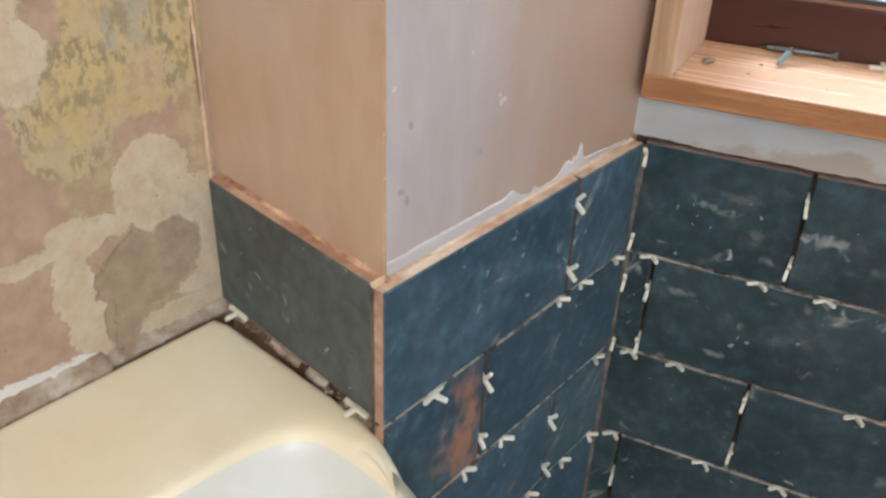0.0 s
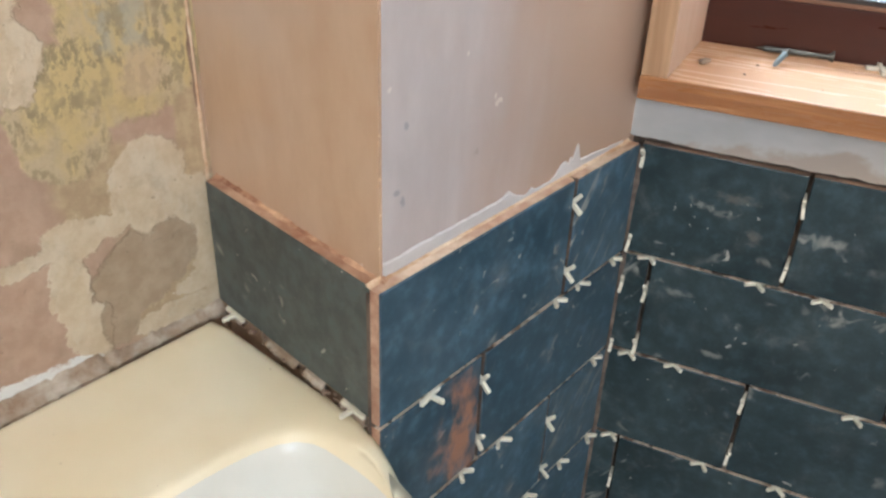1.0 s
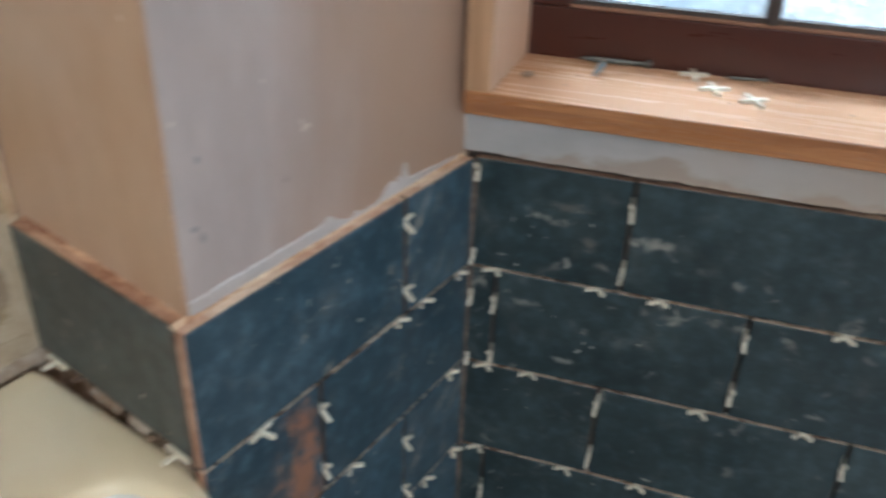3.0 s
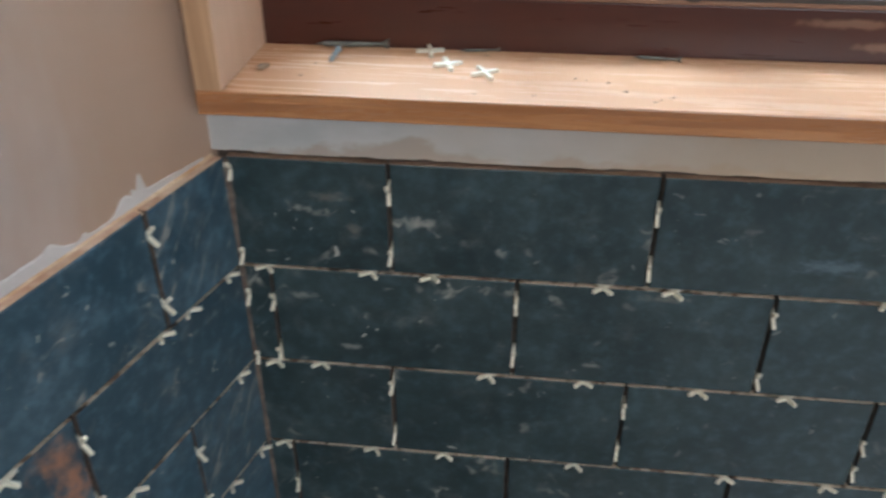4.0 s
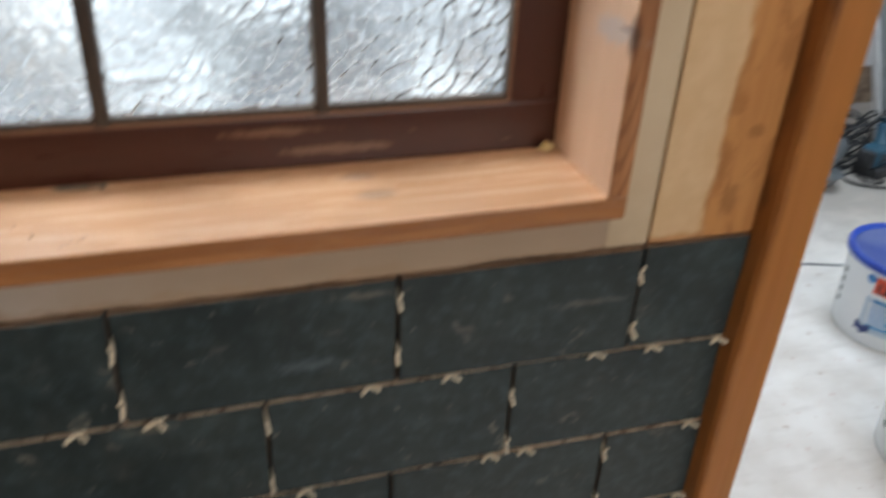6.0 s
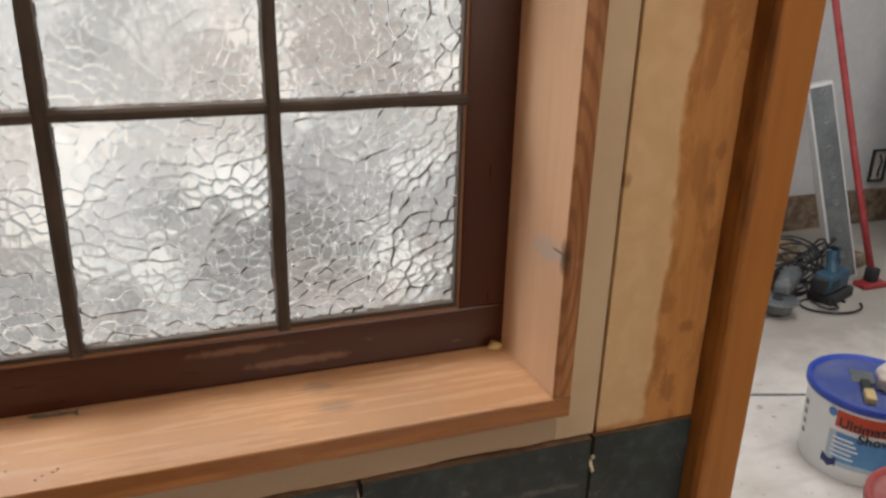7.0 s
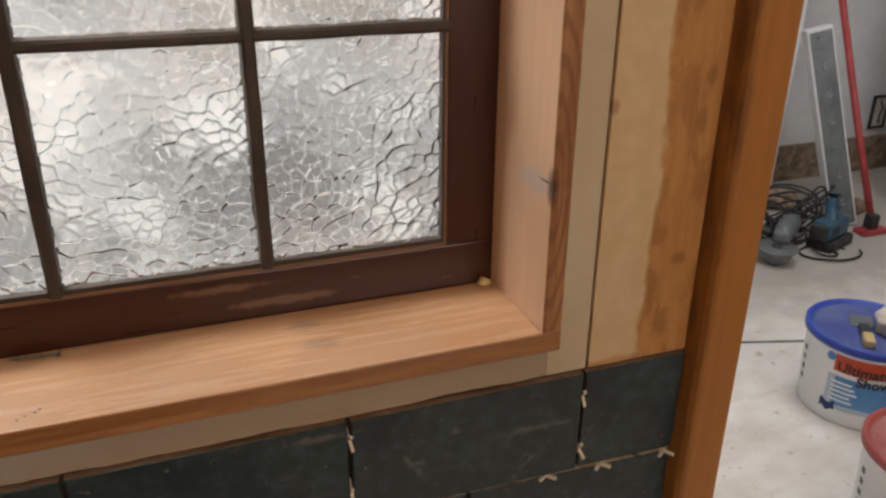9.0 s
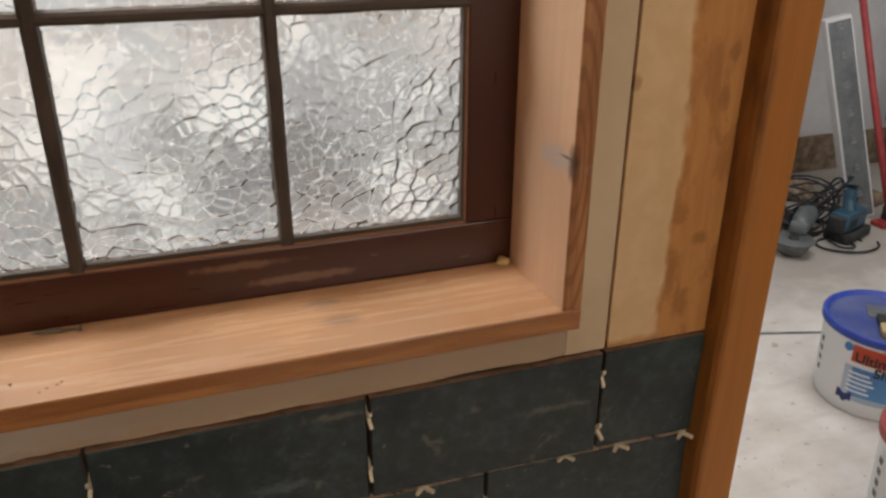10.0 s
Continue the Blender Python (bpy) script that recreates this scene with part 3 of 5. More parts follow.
def obscured_glass():
    """Hammered cathedral glass: shallow rounded cells with raised seams between them, uneven from place to place."""
    n = Nodes("obscured_glass")
    b = n.bsdf
    t = n.t.nodes.new("ShaderNodeTexNoise")
    n.set(t.inputs["Vector"], n.coord())
    n.set(t.inputs["Scale"], 26.0), n.set(t.inputs["Detail"], 2.0)
    d = n.node("ShaderNodeVectorMath", 0, {0: t.outputs["Color"], 1: (0.010, 0.0, 0.010)}, operation="MULTIPLY")
    v = n.node("ShaderNodeVectorMath", 0, {0: n.stretch(1.0, 0.0, 1.06), 1: d}, operation="ADD")
    cell = n.node("ShaderNodeTexVoronoi", "Distance", {"Vector": v, "Scale": 104.0, "Smoothness": 0.24}, feature="SMOOTH_F1")
    ripple = n.noise(85.0, 1.5, 0.5, n.stretch(1, 1, 0.8), None, 0.4)
    depth = n.ramp(n.noise(7.0, 2.0), 0.35, 0.65, 0.8, 1.35)
    h = n.math("ADD", n.math("MULTIPLY", n.math("POWER", cell, 1.8), depth), n.math("MULTIPLY", ripple, 0.12))
    n.set(b.inputs["Transmission Weight"], 1.0)
    n.set(b.inputs["IOR"], 1.48)
    return n.done((0.97, 0.98, 0.98), 0.12, n.bump(h, 1.0, 0.0034))


M_GLASS = obscured_glass()


def outside():
    """Overcast daylight on a pale yard with darker planting, behind the obscured glass."""
    n = Nodes("outside_daylight")
    x = n.node("ShaderNodeSeparateXYZ", 0, {0: n.coord()})
    z = n.node("ShaderNodeSeparateXYZ", 2, {0: n.coord()})
    g = n.math("ADD", z, n.math("MULTIPLY", x, -0.45))
    f = n.ramp(n.math("ADD", g, n.math("MULTIPLY", n.math("SUBTRACT", n.noise(4.5, 3.0, 0.55), 0.5), 1.4)), -0.42, 0.55)
    leaf = n.ramp(n.noise(9.0, 3.0, 0.55), 0.38, 0.64)
    col = n.mix(f, (0.29, 0.335, 0.375), (0.80, 0.92, 1.0))
    col = n.mix(n.math("MULTIPLY", leaf, n.ramp(f, 0.0, 1.0, 0.75, 0.55)), col, (0.10, 0.12, 0.135))
    bright = n.ramp(n.noise(8.0, 3.0, 0.55), 0.52, 0.68)
    col = n.mix(n.math("MULTIPLY", bright, 0.45), col, (1.2, 1.37, 1.46))
    warm = n.ramp(n.noise(6.1, 3.0, 0.5), 0.48, 0.62)
    col = n.mix(n.math("MULTIPLY", warm, 0.16), col, (0.72, 0.60, 0.50))
    n.set(n.bsdf.inputs["Emission Color"], col)
    n.set(n.bsdf.inputs["Emission Strength"], 1.62)
    return n.done((0.0, 0.0, 0.0), 1.0)


M_OUTSIDE = outside()


def dusty_floor():
    n = Nodes("dusty_boarding")
    big, mid, fine = n.noise(2.0, 5.0, 0.6), n.noise(9.0, 5.0), n.noise(120.0, 5.0)
    col = n.mix(n.ramp(mid, 0.3, 0.7), (0.71, 0.662, 0.605), (0.825, 0.79, 0.745))
    col = n.mix(n.math("MULTIPLY", n.ramp(big, 0.5, 0.7), 0.4), col, (0.50, 0.42, 0.34))
    y = n.node("ShaderNodeSeparateXYZ", 1, {0: n.coord()})
    trodden = n.ramp(n.math("ADD", y, n.math("MULTIPLY", n.math("SUBTRACT", mid, 0.5), 0.7)), 0.95, 1.40)
    col = n.mix(n.math("MULTIPLY", trodden, 0.8), col, (0.33, 0.295, 0.255))
    crumbs = n.ramp(n.noise(26.0, 4.0), 0.66, 0.71)
    col = n.mix(n.math("MULTIPLY", crumbs, 0.6), col, (0.40, 0.25, 0.16))
    wipe = n.ramp(n.noise(16.0, 4.0, 0.6, n.stretch(0.25, 1, 1, None, (0, 0, radians(35)))), 0.50, 0.66)
    col = n.mix(n.math("MULTIPLY", wipe, 0.30), col, (0.52, 0.47, 0.41))
    red = n.math("MULTIPLY", n.ramp(n.noise(60.0, 3.0), 0.66, 0.70), n.ramp(n.noise(3.5, 2.0), 0.45, 0.60))
    col = n.mix(n.math("MULTIPLY", red, 0.6), col, (0.46, 0.17, 0.10))
    return n.done(col, 0.7, n.bump(fine, 0.2, 0.001))


M_FLOOR = dusty_floor()
M_DARK_FLOOR = wood("dark_floor_boards", (0.24, 0.175, 0.12), (0.15, 0.105, 0.07), "y", (), 0.7)

# ---- building helpers ----


def box(bm, x0, x1, y0, y1, z0, z1, m=None):
    vs = [bm.verts.new(Vector((x, y, z)) if m is None else m @ Vector((x, y, z))) for x in (x0, x1) for y in (y0, y1) for z in (z0, z1)]
    for f in ((0, 1, 3, 2), (4, 6, 7, 5), (0, 4, 5, 1), (2, 3, 7, 6), (0, 2, 6, 4), (1, 5, 7, 3)):
        bm.faces.new([vs[i] for i in f])
    return vs


def soften(bm, w, seg=2):
    bmesh.ops.recalc_face_normals(bm, faces=bm.faces[:])
    bmesh.ops.bevel(bm, geom=bm.edges[:] + bm.verts[:], offset=w, segments=seg, affect="EDGES", profile=0.5)


def mesh_of(name, bm, *mats, smooth=False):
    bmesh.ops.recalc_face_normals(bm, faces=bm.faces[:])
    me = bpy.data.meshes.new(name)
    bm.to_mesh(me)
    bm.free()
    for q in mats:
        me.materials.append(q)
    if smooth:
        for p in me.polygons:
            p.use_smooth = True
    return me


def part(name, bm, material, parent=None, label="", smooth=False):
    ob = new(name, mesh_of(name, bm, material, smooth=smooth))
    ob.parent = parent
    if label:
        ob["label"] = label
    return ob


def boxes(*rows, w=0.0, m=None):
    bm = bmesh.new()
    for r in rows:
        box(bm, *r, m=m)
    if w:
        soften(bm, w)
    return bm


def lathe(profile, n=48, cap=True):
    """A turned body round z from (radius, height) pairs."""
    bm = bmesh.new()
    rings = []
    for r, z in profile:
        rings.append([bm.verts.new((r * math.cos(2 * math.pi * i / n), r * math.sin(2 * math.pi * i / n), z)) for i in range(n)])
    for a, b in zip(rings, rings[1:]):
        for i in range(n):
            bm.faces.new((a[i], a[(i + 1) % n], b[(i + 1) % n], b[i]))
    if cap:
        bm.faces.new(rings[0][::-1])
        bm.faces.new(rings[-1])
    return bm


def tube(points, r, n=8, closed_ends=True):
    bm = bmesh.new()
    pts = [Vector(p) for p in points]
    rings = []
    for i, p in enumerate(pts):
        d = (pts[min(i + 1, len(pts) - 1)] - pts[max(i - 1, 0)]).normalized()
        a = d.cross(Vector((0, 0, 1)) if abs(d.z) < 0.9 else Vector((1, 0, 0))).normalized()
        b = d.cross(a)
        rr = r[i] if isinstance(r, (list, tuple)) else r
        rings.append([bm.verts.new(p + rr * (math.cos(2 * math.pi * k / n) * a + math.sin(2 * math.pi * k / n) * b)) for k in range(n)])
    for a, b in zip(rings, rings[1:]):
        for i in range(n):
            bm.faces.new((a[i], a[(i + 1) % n], b[(i + 1) % n], b[i]))
    bm.faces.new(rings[0][::-1])
    bm.faces.new(rings[-1])
    return bm


def thing(name, label, category, group="", kind="", m=None):
    ob = new(name)
    ob.empty_display_size = 0.02
    if m is not None:
        ob.matrix_world = m
    return tagged(ob, label, category, group, kind)


def frame_of(origin, x, y):
    """A pose with its x along a wall and its y into it."""
    m = Matrix.Identity(4)
    for i, c in enumerate((Vector((*x, 0)), Vector((*y, 0)), Vector((0, 0, 1)))):
        m.col[i][:3] = c.normalized()
    m.col[3][:3] = (*origin, Z)
    return m


# ---- the plan ----
# The window wall is the plane y = 0; the boxed-in corner and the stripped wall stand askew to it.
E1 = Vector((-0.2546, -0.967))                       # along the stripped wall, away from the corner
ARRIS = (-0.0755, -0.2867)                           # outer corner of the boxing, on the tile face
LEFT = (-0.253, -0.2197)                             # where the boxing meets the stripped wall
BOX_LEN, FRONT_LEN = 0.2965, 0.1896
M_WALL = Matrix.Translation((0, 0, Z))
M_SIDE = frame_of(ARRIS, (0.2546, 0.967), (-0.967, 0.2546))
M_FRONT = frame_of(LEFT, (0.936, -0.352), (0.352, 0.936))
M_LEFT = frame_of((-0.256, -0.212), E1, (-0.967, 0.2546))
FLOOR, CEIL = -Z, 1.55
BACK = -2.1

# ---- structure ----
floor = tagged(part("floor", boxes((-1.6, 5.0, -2.6, 2.6, -0.10, 0.0)), M_FLOOR), "dusty pale boarded floor with crumbs of rubble", "floor", "", "structure")
# Unseen dark floor patch, added to deepen what the wall tiles reflect.
tagged(part("floor_bathroom", boxes((-1.2, 0.50, -2.1, 0.0, 0.001, 0.018), w=0.002), M_DARK_FLOOR), "unseen dark floor added to darken reflections in the tiles", "floor", "", "structure")
tagged(part("ceiling", boxes(*[(x0, x1, y0, y1, Z + CEIL, Z + CEIL + 0.1) for x0, x1, y0, y1 in ((-1.6, 5.0, -2.6, 0.5), (-1.6, 1.5, 0.5, 1.4), (2.4, 5.0, 0.5, 1.4), (-1.6, 5.0, 1.4, 2.6))]), M_CEILING), "plain white painted ceiling", "ceiling", "", "structure")

wall_window = tagged(part("wall_window", boxes(
    (-0.60, 0.0, 0.0095, 0.20, FLOOR, CEIL), (0.0, 0.709, 0.0095, 0.20, FLOOR, 0.042), (0.0, 0.709, 0.0095, 0.20, 0.868, CEIL),
    (0.709, 0.868, 0.0095, 0.20, FLOOR, CEIL)), M_BED), "tiled window wall with dark adhesive bed", "wall", "", "structure")
wall_window.matrix_world = M_WALL
wall_door = tagged(part("wall_door_head", boxes((0.868, 1.72, 0.0, 0.14, 1.22, CEIL), (1.72, 1.80, 0.0, 0.14, FLOOR, CEIL), (2.80, 5.0, 0.0, 0.14, FLOOR, CEIL), (1.80, 2.80, 0.0, 0.14, FLOOR, 0.18), (1.80, 2.80, 0.0, 0.14, 1.18, CEIL)), M_LILAC), "bare plaster wall over the wide doorway", "wall", "", "structure")
wall_door.matrix_world = M_WALL
wall_left = tagged(part("wall_left", boxes((-0.02, 2.2, 0.0, 0.2, FLOOR, CEIL)), M_STRIPPED), "wall stripped to patchy plaster with old yellow paint", "wall", "", "structure")
wall_left.matrix_world = M_LEFT
wall_back = tagged(part("wall_back", boxes((-1.6, 0.58, BACK - 0.15, BACK, FLOOR, CEIL), (1.58, 1.9, BACK - 0.15, BACK, FLOOR, CEIL), (0.58, 1.58, BACK - 0.15, BACK, FLOOR, 0.28), (0.58, 1.58, BACK - 0.15, BACK, 1.18, CEIL)), M_LILAC), "unseen bare plaster wall with an added opening for the fill lamp", "wall", "", "structure")
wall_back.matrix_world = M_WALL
wall_right = tagged(part("wall_right", boxes((1.72, 1.86, BACK, 0.0, FLOOR, CEIL)), M_LILAC), "bare plaster side wall of the bathroom", "wall", "", "structure")
wall_right.matrix_world = M_WALL
for nm, row in (("wall_next_room_far", (0.95, 5.0, 2.2, 2.35, FLOOR, CEIL)), ("wall_next_room_end", (4.85, 5.0, 0.14, 2.2, FLOOR, CEIL)), ("wall_next_room_near", (0.905, 0.945, 0.20, 2.35, FLOOR, CEIL))):
    w = tagged(part(nm, boxes(row), M_WHITE), "white plastered wall of the next room", "wall", "", "structure")
    w.matrix_world = M_WALL
backdrop = tagged(part("backdrop", boxes((-0.90, 0.90, 0.60, 0.62, -0.9, 1.5), (0.880, 0.895, 0.23, 0.598, -0.9, 1.5), (-0.90, -0.885, 0.23, 0.598, -0.9, 1.5)), M_OUTSIDE), "bright overcast daylight outside the window", "backdrop", "", "structure")
backdrop.matrix_world = M_WALL

# unseen pale sill and sides, added so the glass edges refract no dark wall
tagged(part("trim_outer_reveal", boxes((0.002, 0.707, 0.084, 0.215, 0.046, 0.058), (0.6990, 0.7070, 0.084, 0.198, 0.060, 0.866), (0.0020, 0.0100, 0.084, 0.198, 0.060, 0.866), w=0.001), M_STONE), "unseen pale outer sill and sides added to brighten the glass", "window reveal", "", "structure").matrix_world = M_WALL

# boxed-in corner
boxing = tagged(new("boxed_corner"), "boxed-in corner of brown skimmed board above the tiles", "pipe boxing", "", "structure")
bm = bmesh.new()
INSET = 0.011
side_n, front_n = Vector((-0.967, 0.2546)), Vector((0.352, 0.936))
a = Vector(ARRIS) + side_n * INSET + front_n * INSET
p_in = Vector((0, 0)) + side_n * INSET + Vector((0.2546, 0.967)) * 0.03
p_left = Vector(LEFT) + front_n * INSET - Vector((0.936, -0.352)) * 0.02
p_back = Vector((-0.32, 0.03))
low = [bm.verts.new((*q, FLOOR)) for q in (p_in, a, p_left, p_back)]
top = [bm.verts.new((*q, CEIL)) for q in (p_in, a, p_left, p_back)]
for i in range(4):
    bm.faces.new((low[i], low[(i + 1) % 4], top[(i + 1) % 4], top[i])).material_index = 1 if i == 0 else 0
bmesh.ops.recalc_face_normals(bm, faces=bm.faces[:])
bmesh.ops.bevel(bm, geom=[e for e in bm.edges if abs(e.verts[0].co.z - e.verts[1].co.z) > 1], offset=0.0012, segments=2, affect="EDGES")
ob = part("boarding", bm, M_SKIM, boxing)
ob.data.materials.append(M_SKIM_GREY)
ob.matrix_world = M_WALL
# adhesive smeared behind the tiles of the boxing
part("adhesive_bed", boxes((0.0, BOX_LEN, 0.0082, 0.0108, FLOOR, -0.004)), M_BED, boxing).matrix_world = M_SIDE
part("adhesive_bed", boxes((0.0, FRONT_LEN - 0.002, 0.0082, 0.0108, -0.105, -0.004)), M_BED, boxing).matrix_world = M_FRONT



def ragged_top(length, seed, mat_, label, m, hi):
    """Broken adhesive and chipped skim left along the top edge of the tiles."""
    bm = bmesh.new()
    prev = None
    k = int(length / 0.0016)
    for i in range(k + 1):
        x = length * i / k
        a = noise.noise(Vector((x * 55, seed, 0))) + 0.6 * noise.noise(Vector((x * 190, seed, 2)))
        b = noise.noise(Vector((x * 70, seed + 9, 0))) + 0.5 * noise.noise(Vector((x * 260, seed, 5)))
        up = max(0.0004, hi * (0.35 + 0.55 * a))
        q = [(x, 0.0112, up + 0.0028), (x, 0.0098, up + 0.0012), (x, 0.0062 + 0.002 * b, 0.0006 + max(0, 0.0012 * b)), (x, 0.0035 + 0.0022 * b, -0.0006), (x, 0.0040, -0.0030)]
        ring = [bm.verts.new(p) for p in q]
        if prev:
            for c in range(4):
                bm.faces.new((prev[c], prev[c + 1], ring[c + 1], ring[c]))
        prev = ring
    ob = part("adhesive_edge", bm, mat_, boxing, label)
    ob.matrix_world = m @ pose(0, 0, -GAP_H * 0.5)
    return ob


GAP_V, GAP_H = 0.0033, 0.0029
M_EDGE_PALE = plain("pale_broken_edge", (0.50, 0.29, 0.15), (0.78, 0.64, 0.46), 160, 0.85, 0.5, 0, 0.0015)
M_EDGE_RED = plain("red_broken_edge", (0.20, 0.07, 0.035), (0.70, 0.46, 0.29), 150, 0.85, 0.5, 0, 0.0015)
ragged_top(BOX_LEN - 0.002, 3.0, M_EDGE_PALE, "pale broken adhesive edge", M_SIDE, 0.0022)
ragged_top(FRONT_LEN - 0.006, 8.0, M_EDGE_RED, "rust-red broken adhesive edge", M_FRONT, 0.0030)

# thin pale filler dragged along the foot of the skim above the tiles
bm = bmesh.new()
prev = None
for i in range(151):
    x = 0.012 + 0.272 * i / 150
    f = i / 150
    fade = min(1.0, max(0.0, (0.150 - x) / 0.020))
    h = 0.0006 + 0.0078 * fade + 0.0035 * math.exp(-((x - 0.132) / 0.006) ** 2) + 0.0040 * math.exp(-((x - 0.158) / 0.004) ** 2)
    h += 0.0165 * math.exp(-((x - 0.215) / 0.0038) ** 4) * (0.75 + 0.5 * noise.noise(Vector((x * 300, 6.0, 0)))) + 0.0105 * math.exp(-((x - 0.198) / 0.009) ** 2) + (0.0065 * (0.285 - x) / 0.08 if x > 0.205 else 0.0)
    h = max(0.0004, h + 0.0014 * noise.noise(Vector((x * 60, 1.0, 0))) + 0.0009 * noise.noise(Vector((x * 210, 2.0, 0))))
    y = 0.0099 + 0.0011 * x / 0.3265
    ring = [bm.verts.new((x, y - 0.0005, 0.0012)), bm.verts.new((x, y - 0.0007, 0.0025 + h * 0.75)), bm.verts.new((x, y + 0.0002, 0.0025 + h))]
    if prev:
        for c in range(2):
            bm.faces.new((prev[c], prev[c + 1], ring[c + 1], ring[c]))
    prev = ring
part("filler_smear", bm, plain("dragged_filler", (0.50, 0.46, 0.435), (0.61, 0.58, 0.56), 60, 0.6, 0.4), boxing, "dragged pale filler").matrix_world = M_SIDE

chip_rnd = random.Random(31)
bm = bmesh.new()
for i in range(12):
    z = chip_rnd.uniform(0.004, 0.40)
    r = chip_rnd.uniform(0.0005, 0.0011)
    m = Matrix.Translation((chip_rnd.uniform(-0.0008, 0.0012), INSET - 0.0006, z)) @ Matrix.Diagonal((1, 0.6, chip_rnd.uniform(1.0, 3.0), 1))
    bmesh.ops.create_icosphere(bm, subdivisions=1, radius=r, matrix=Matrix.Translation((INSET * 0.96, 0, 0)) @ m)
part("chipped_arris", bm, M_EDGE_PALE, boxing, "pale chips along the outer corner").matrix_world = M_SIDE
bm = bmesh.new()
prev = None
for i in range(420):
    z = -0.03 + 0.36 * i / 419
    w = (0.0004 if z < 0.06 else -0.0002) + 0.0016 * noise.noise(Vector((z * 45, 3.3, 0))) + 0.001 * noise.noise(Vector((z * 160, 1.3, 0)))
    d = 0.0012 + 0.001 * noise.noise(Vector((z * 70, 5.3, 0)))
    ring = [bm.verts.new((-0.001, -d, z)), bm.verts.new((max(w, 0.0003), -d * 0.8, z)), bm.verts.new((max(w, 0.0003) + 0.0006, 0.0004, z))]
    if prev:
        for c in range(2):
            bm.faces.new((prev[c], prev[c + 1], ring[c + 1], ring[c]))
    prev = ring
part("broken_plaster_edge", bm, M_EDGE_PALE, wall_left, "pale broken plaster edge in the corner").matrix_world = M_LEFT

# Flat brown strip: the corner crack's shade put into its colour.
bm = bmesh.new()
prev = None
for i in range(240):
    z = 0.050 + 0.45 * i / 239
    w = max(0.0002, 0.0016 + 0.0030 * noise.noise(Vector((z * 30, 8.3, 0))) + 0.0012 * noise.noise(Vector((z * 120, 2.3, 0))))
    ring = [bm.verts.new((-0.002, -0.0005, z)), bm.verts.new((w, -0.0005, z))]
    if prev:
        bm.faces.new((prev[0], prev[1], ring[1], ring[0]))
    prev = ring
part("open_crack", bm, M_CLAY_BROWN, wall_left, "flat brown strip for the shaded crack in the corner").matrix_world = M_LEFT

# ---- window ----
window = tagged(new("window_1"), "dark mahogany window with small obscured panes", "window", "", "structure")
window.matrix_world = M_WALL
BAR_X, BAR_Z = (0.2000, 0.3438, 0.4935), (0.2865, 0.459, 0.631)
PANE_L, PANE_R, PANE_B, PANE_T = 0.055, 0.6375, 0.1126, 0.800
part("bottom_rail", boxes((0.012, 0.690, 0.0640, 0.079, 0.060, 0.1085), w=0.0015), M_MAHOGANY, window)
part("top_rail", boxes((0.012, 0.690, 0.0640, 0.079, 0.803, 0.872), w=0.0015), M_MAHOGANY, window)
part("stile", boxes((0.012, 0.0525, 0.0645, 0.079, 0.1087, 0.8028), w=0.0015), M_MAHOGANY_UP, window)
part("stile", boxes((0.6405, 0.690, 0.0645, 0.079, 0.1087, 0.8028), w=0.0015), M_MAHOGANY_UP, window)
part("glazing_bead", boxes((0.0527, 0.6403, 0.0625, 0.072, 0.1087, 0.1118), w=0.0008), M_BEAD, window, "worn pale wooden glazing bead")
part("glazing_bead", boxes((0.6378, 0.6403, 0.0625, 0.072, 0.1120, 0.8026), w=0.0008), M_BEAD, window, "worn pale wooden glazing bead")


def wavy_bar(x0, x1, z0, z1, y0=0.0595, y1=0.0735):
    """A glazing bar with slightly uneven, paint-clogged edges."""
    bm = bmesh.new()
    upright = (z1 - z0) > (x1 - x0)
    n = 40
    prev = None
    for i in range(n + 1):
        f = i / n
        e = [0.0009 * (noise.noise(Vector((f * 14, k * 3.7, x0 * 9 + z0 * 5)))) for k in (1, 2)]
        if upright:
            z = z0 + f * (z1 - z0)
            q = [(x0 + e[0], y1, z), (x0 + e[0] + 0.001, y0 + 0.002, z), (x0 + 0.0035, y0, z), (x1 - 0.0035, y0, z), (x1 + e[1] - 0.001, y0 + 0.002, z), (x1 + e[1], y1, z)]
        else:
            x = x0 + f * (x1 - x0)
            q = [(x, y1, z0 + e[0]), (x, y0 + 0.002, z0 + e[0] + 0.001), (x, y0, z0 + 0.0035), (x, y0, z1 - 0.0035), (x, y0 + 0.002, z1 + e[1] - 0.001), (x, y1, z1 + e[1])]
        ring = [bm.verts.new(p) for p in q]
        if prev:
            for k in range(6):
                bm.faces.new((prev[k], prev[(k + 1) % 6], ring[(k + 1) % 6], ring[k]))
        prev = ring
    return bm


for x in BAR_X:
    part("glazing_bar", wavy_bar(x - 0.0058, x + 0.0058, PANE_B - 0.001, PANE_T + 0.003), M_BAR, window)
for z in BAR_Z:
    part("glazing_bar", wavy_bar(PANE_L - 0.003, PANE_R + 0.003, z - 0.0052, z + 0.0052, 0.0605, 0.0725), M_BAR, window)
# dark putty line round the glass
part("putty", boxes((PANE_L - 0.003, PANE_R, 0.0635, 0.0735, PANE_B - 0.0008, PANE_B + 0.0028), (PANE_R - 0.0015, PANE_R + 0.0003, 0.0636, 0.0735, PANE_B, PANE_T), (PANE_L - 0.003, PANE_L + 0.002, 0.0636, 0.0735, PANE_B + 0.003, PANE_T)), M_BAR, window, "dark cracked putty line")
xs, zs = (PANE_L, *BAR_X, PANE_R), (PANE_B, *BAR_Z, PANE_T)
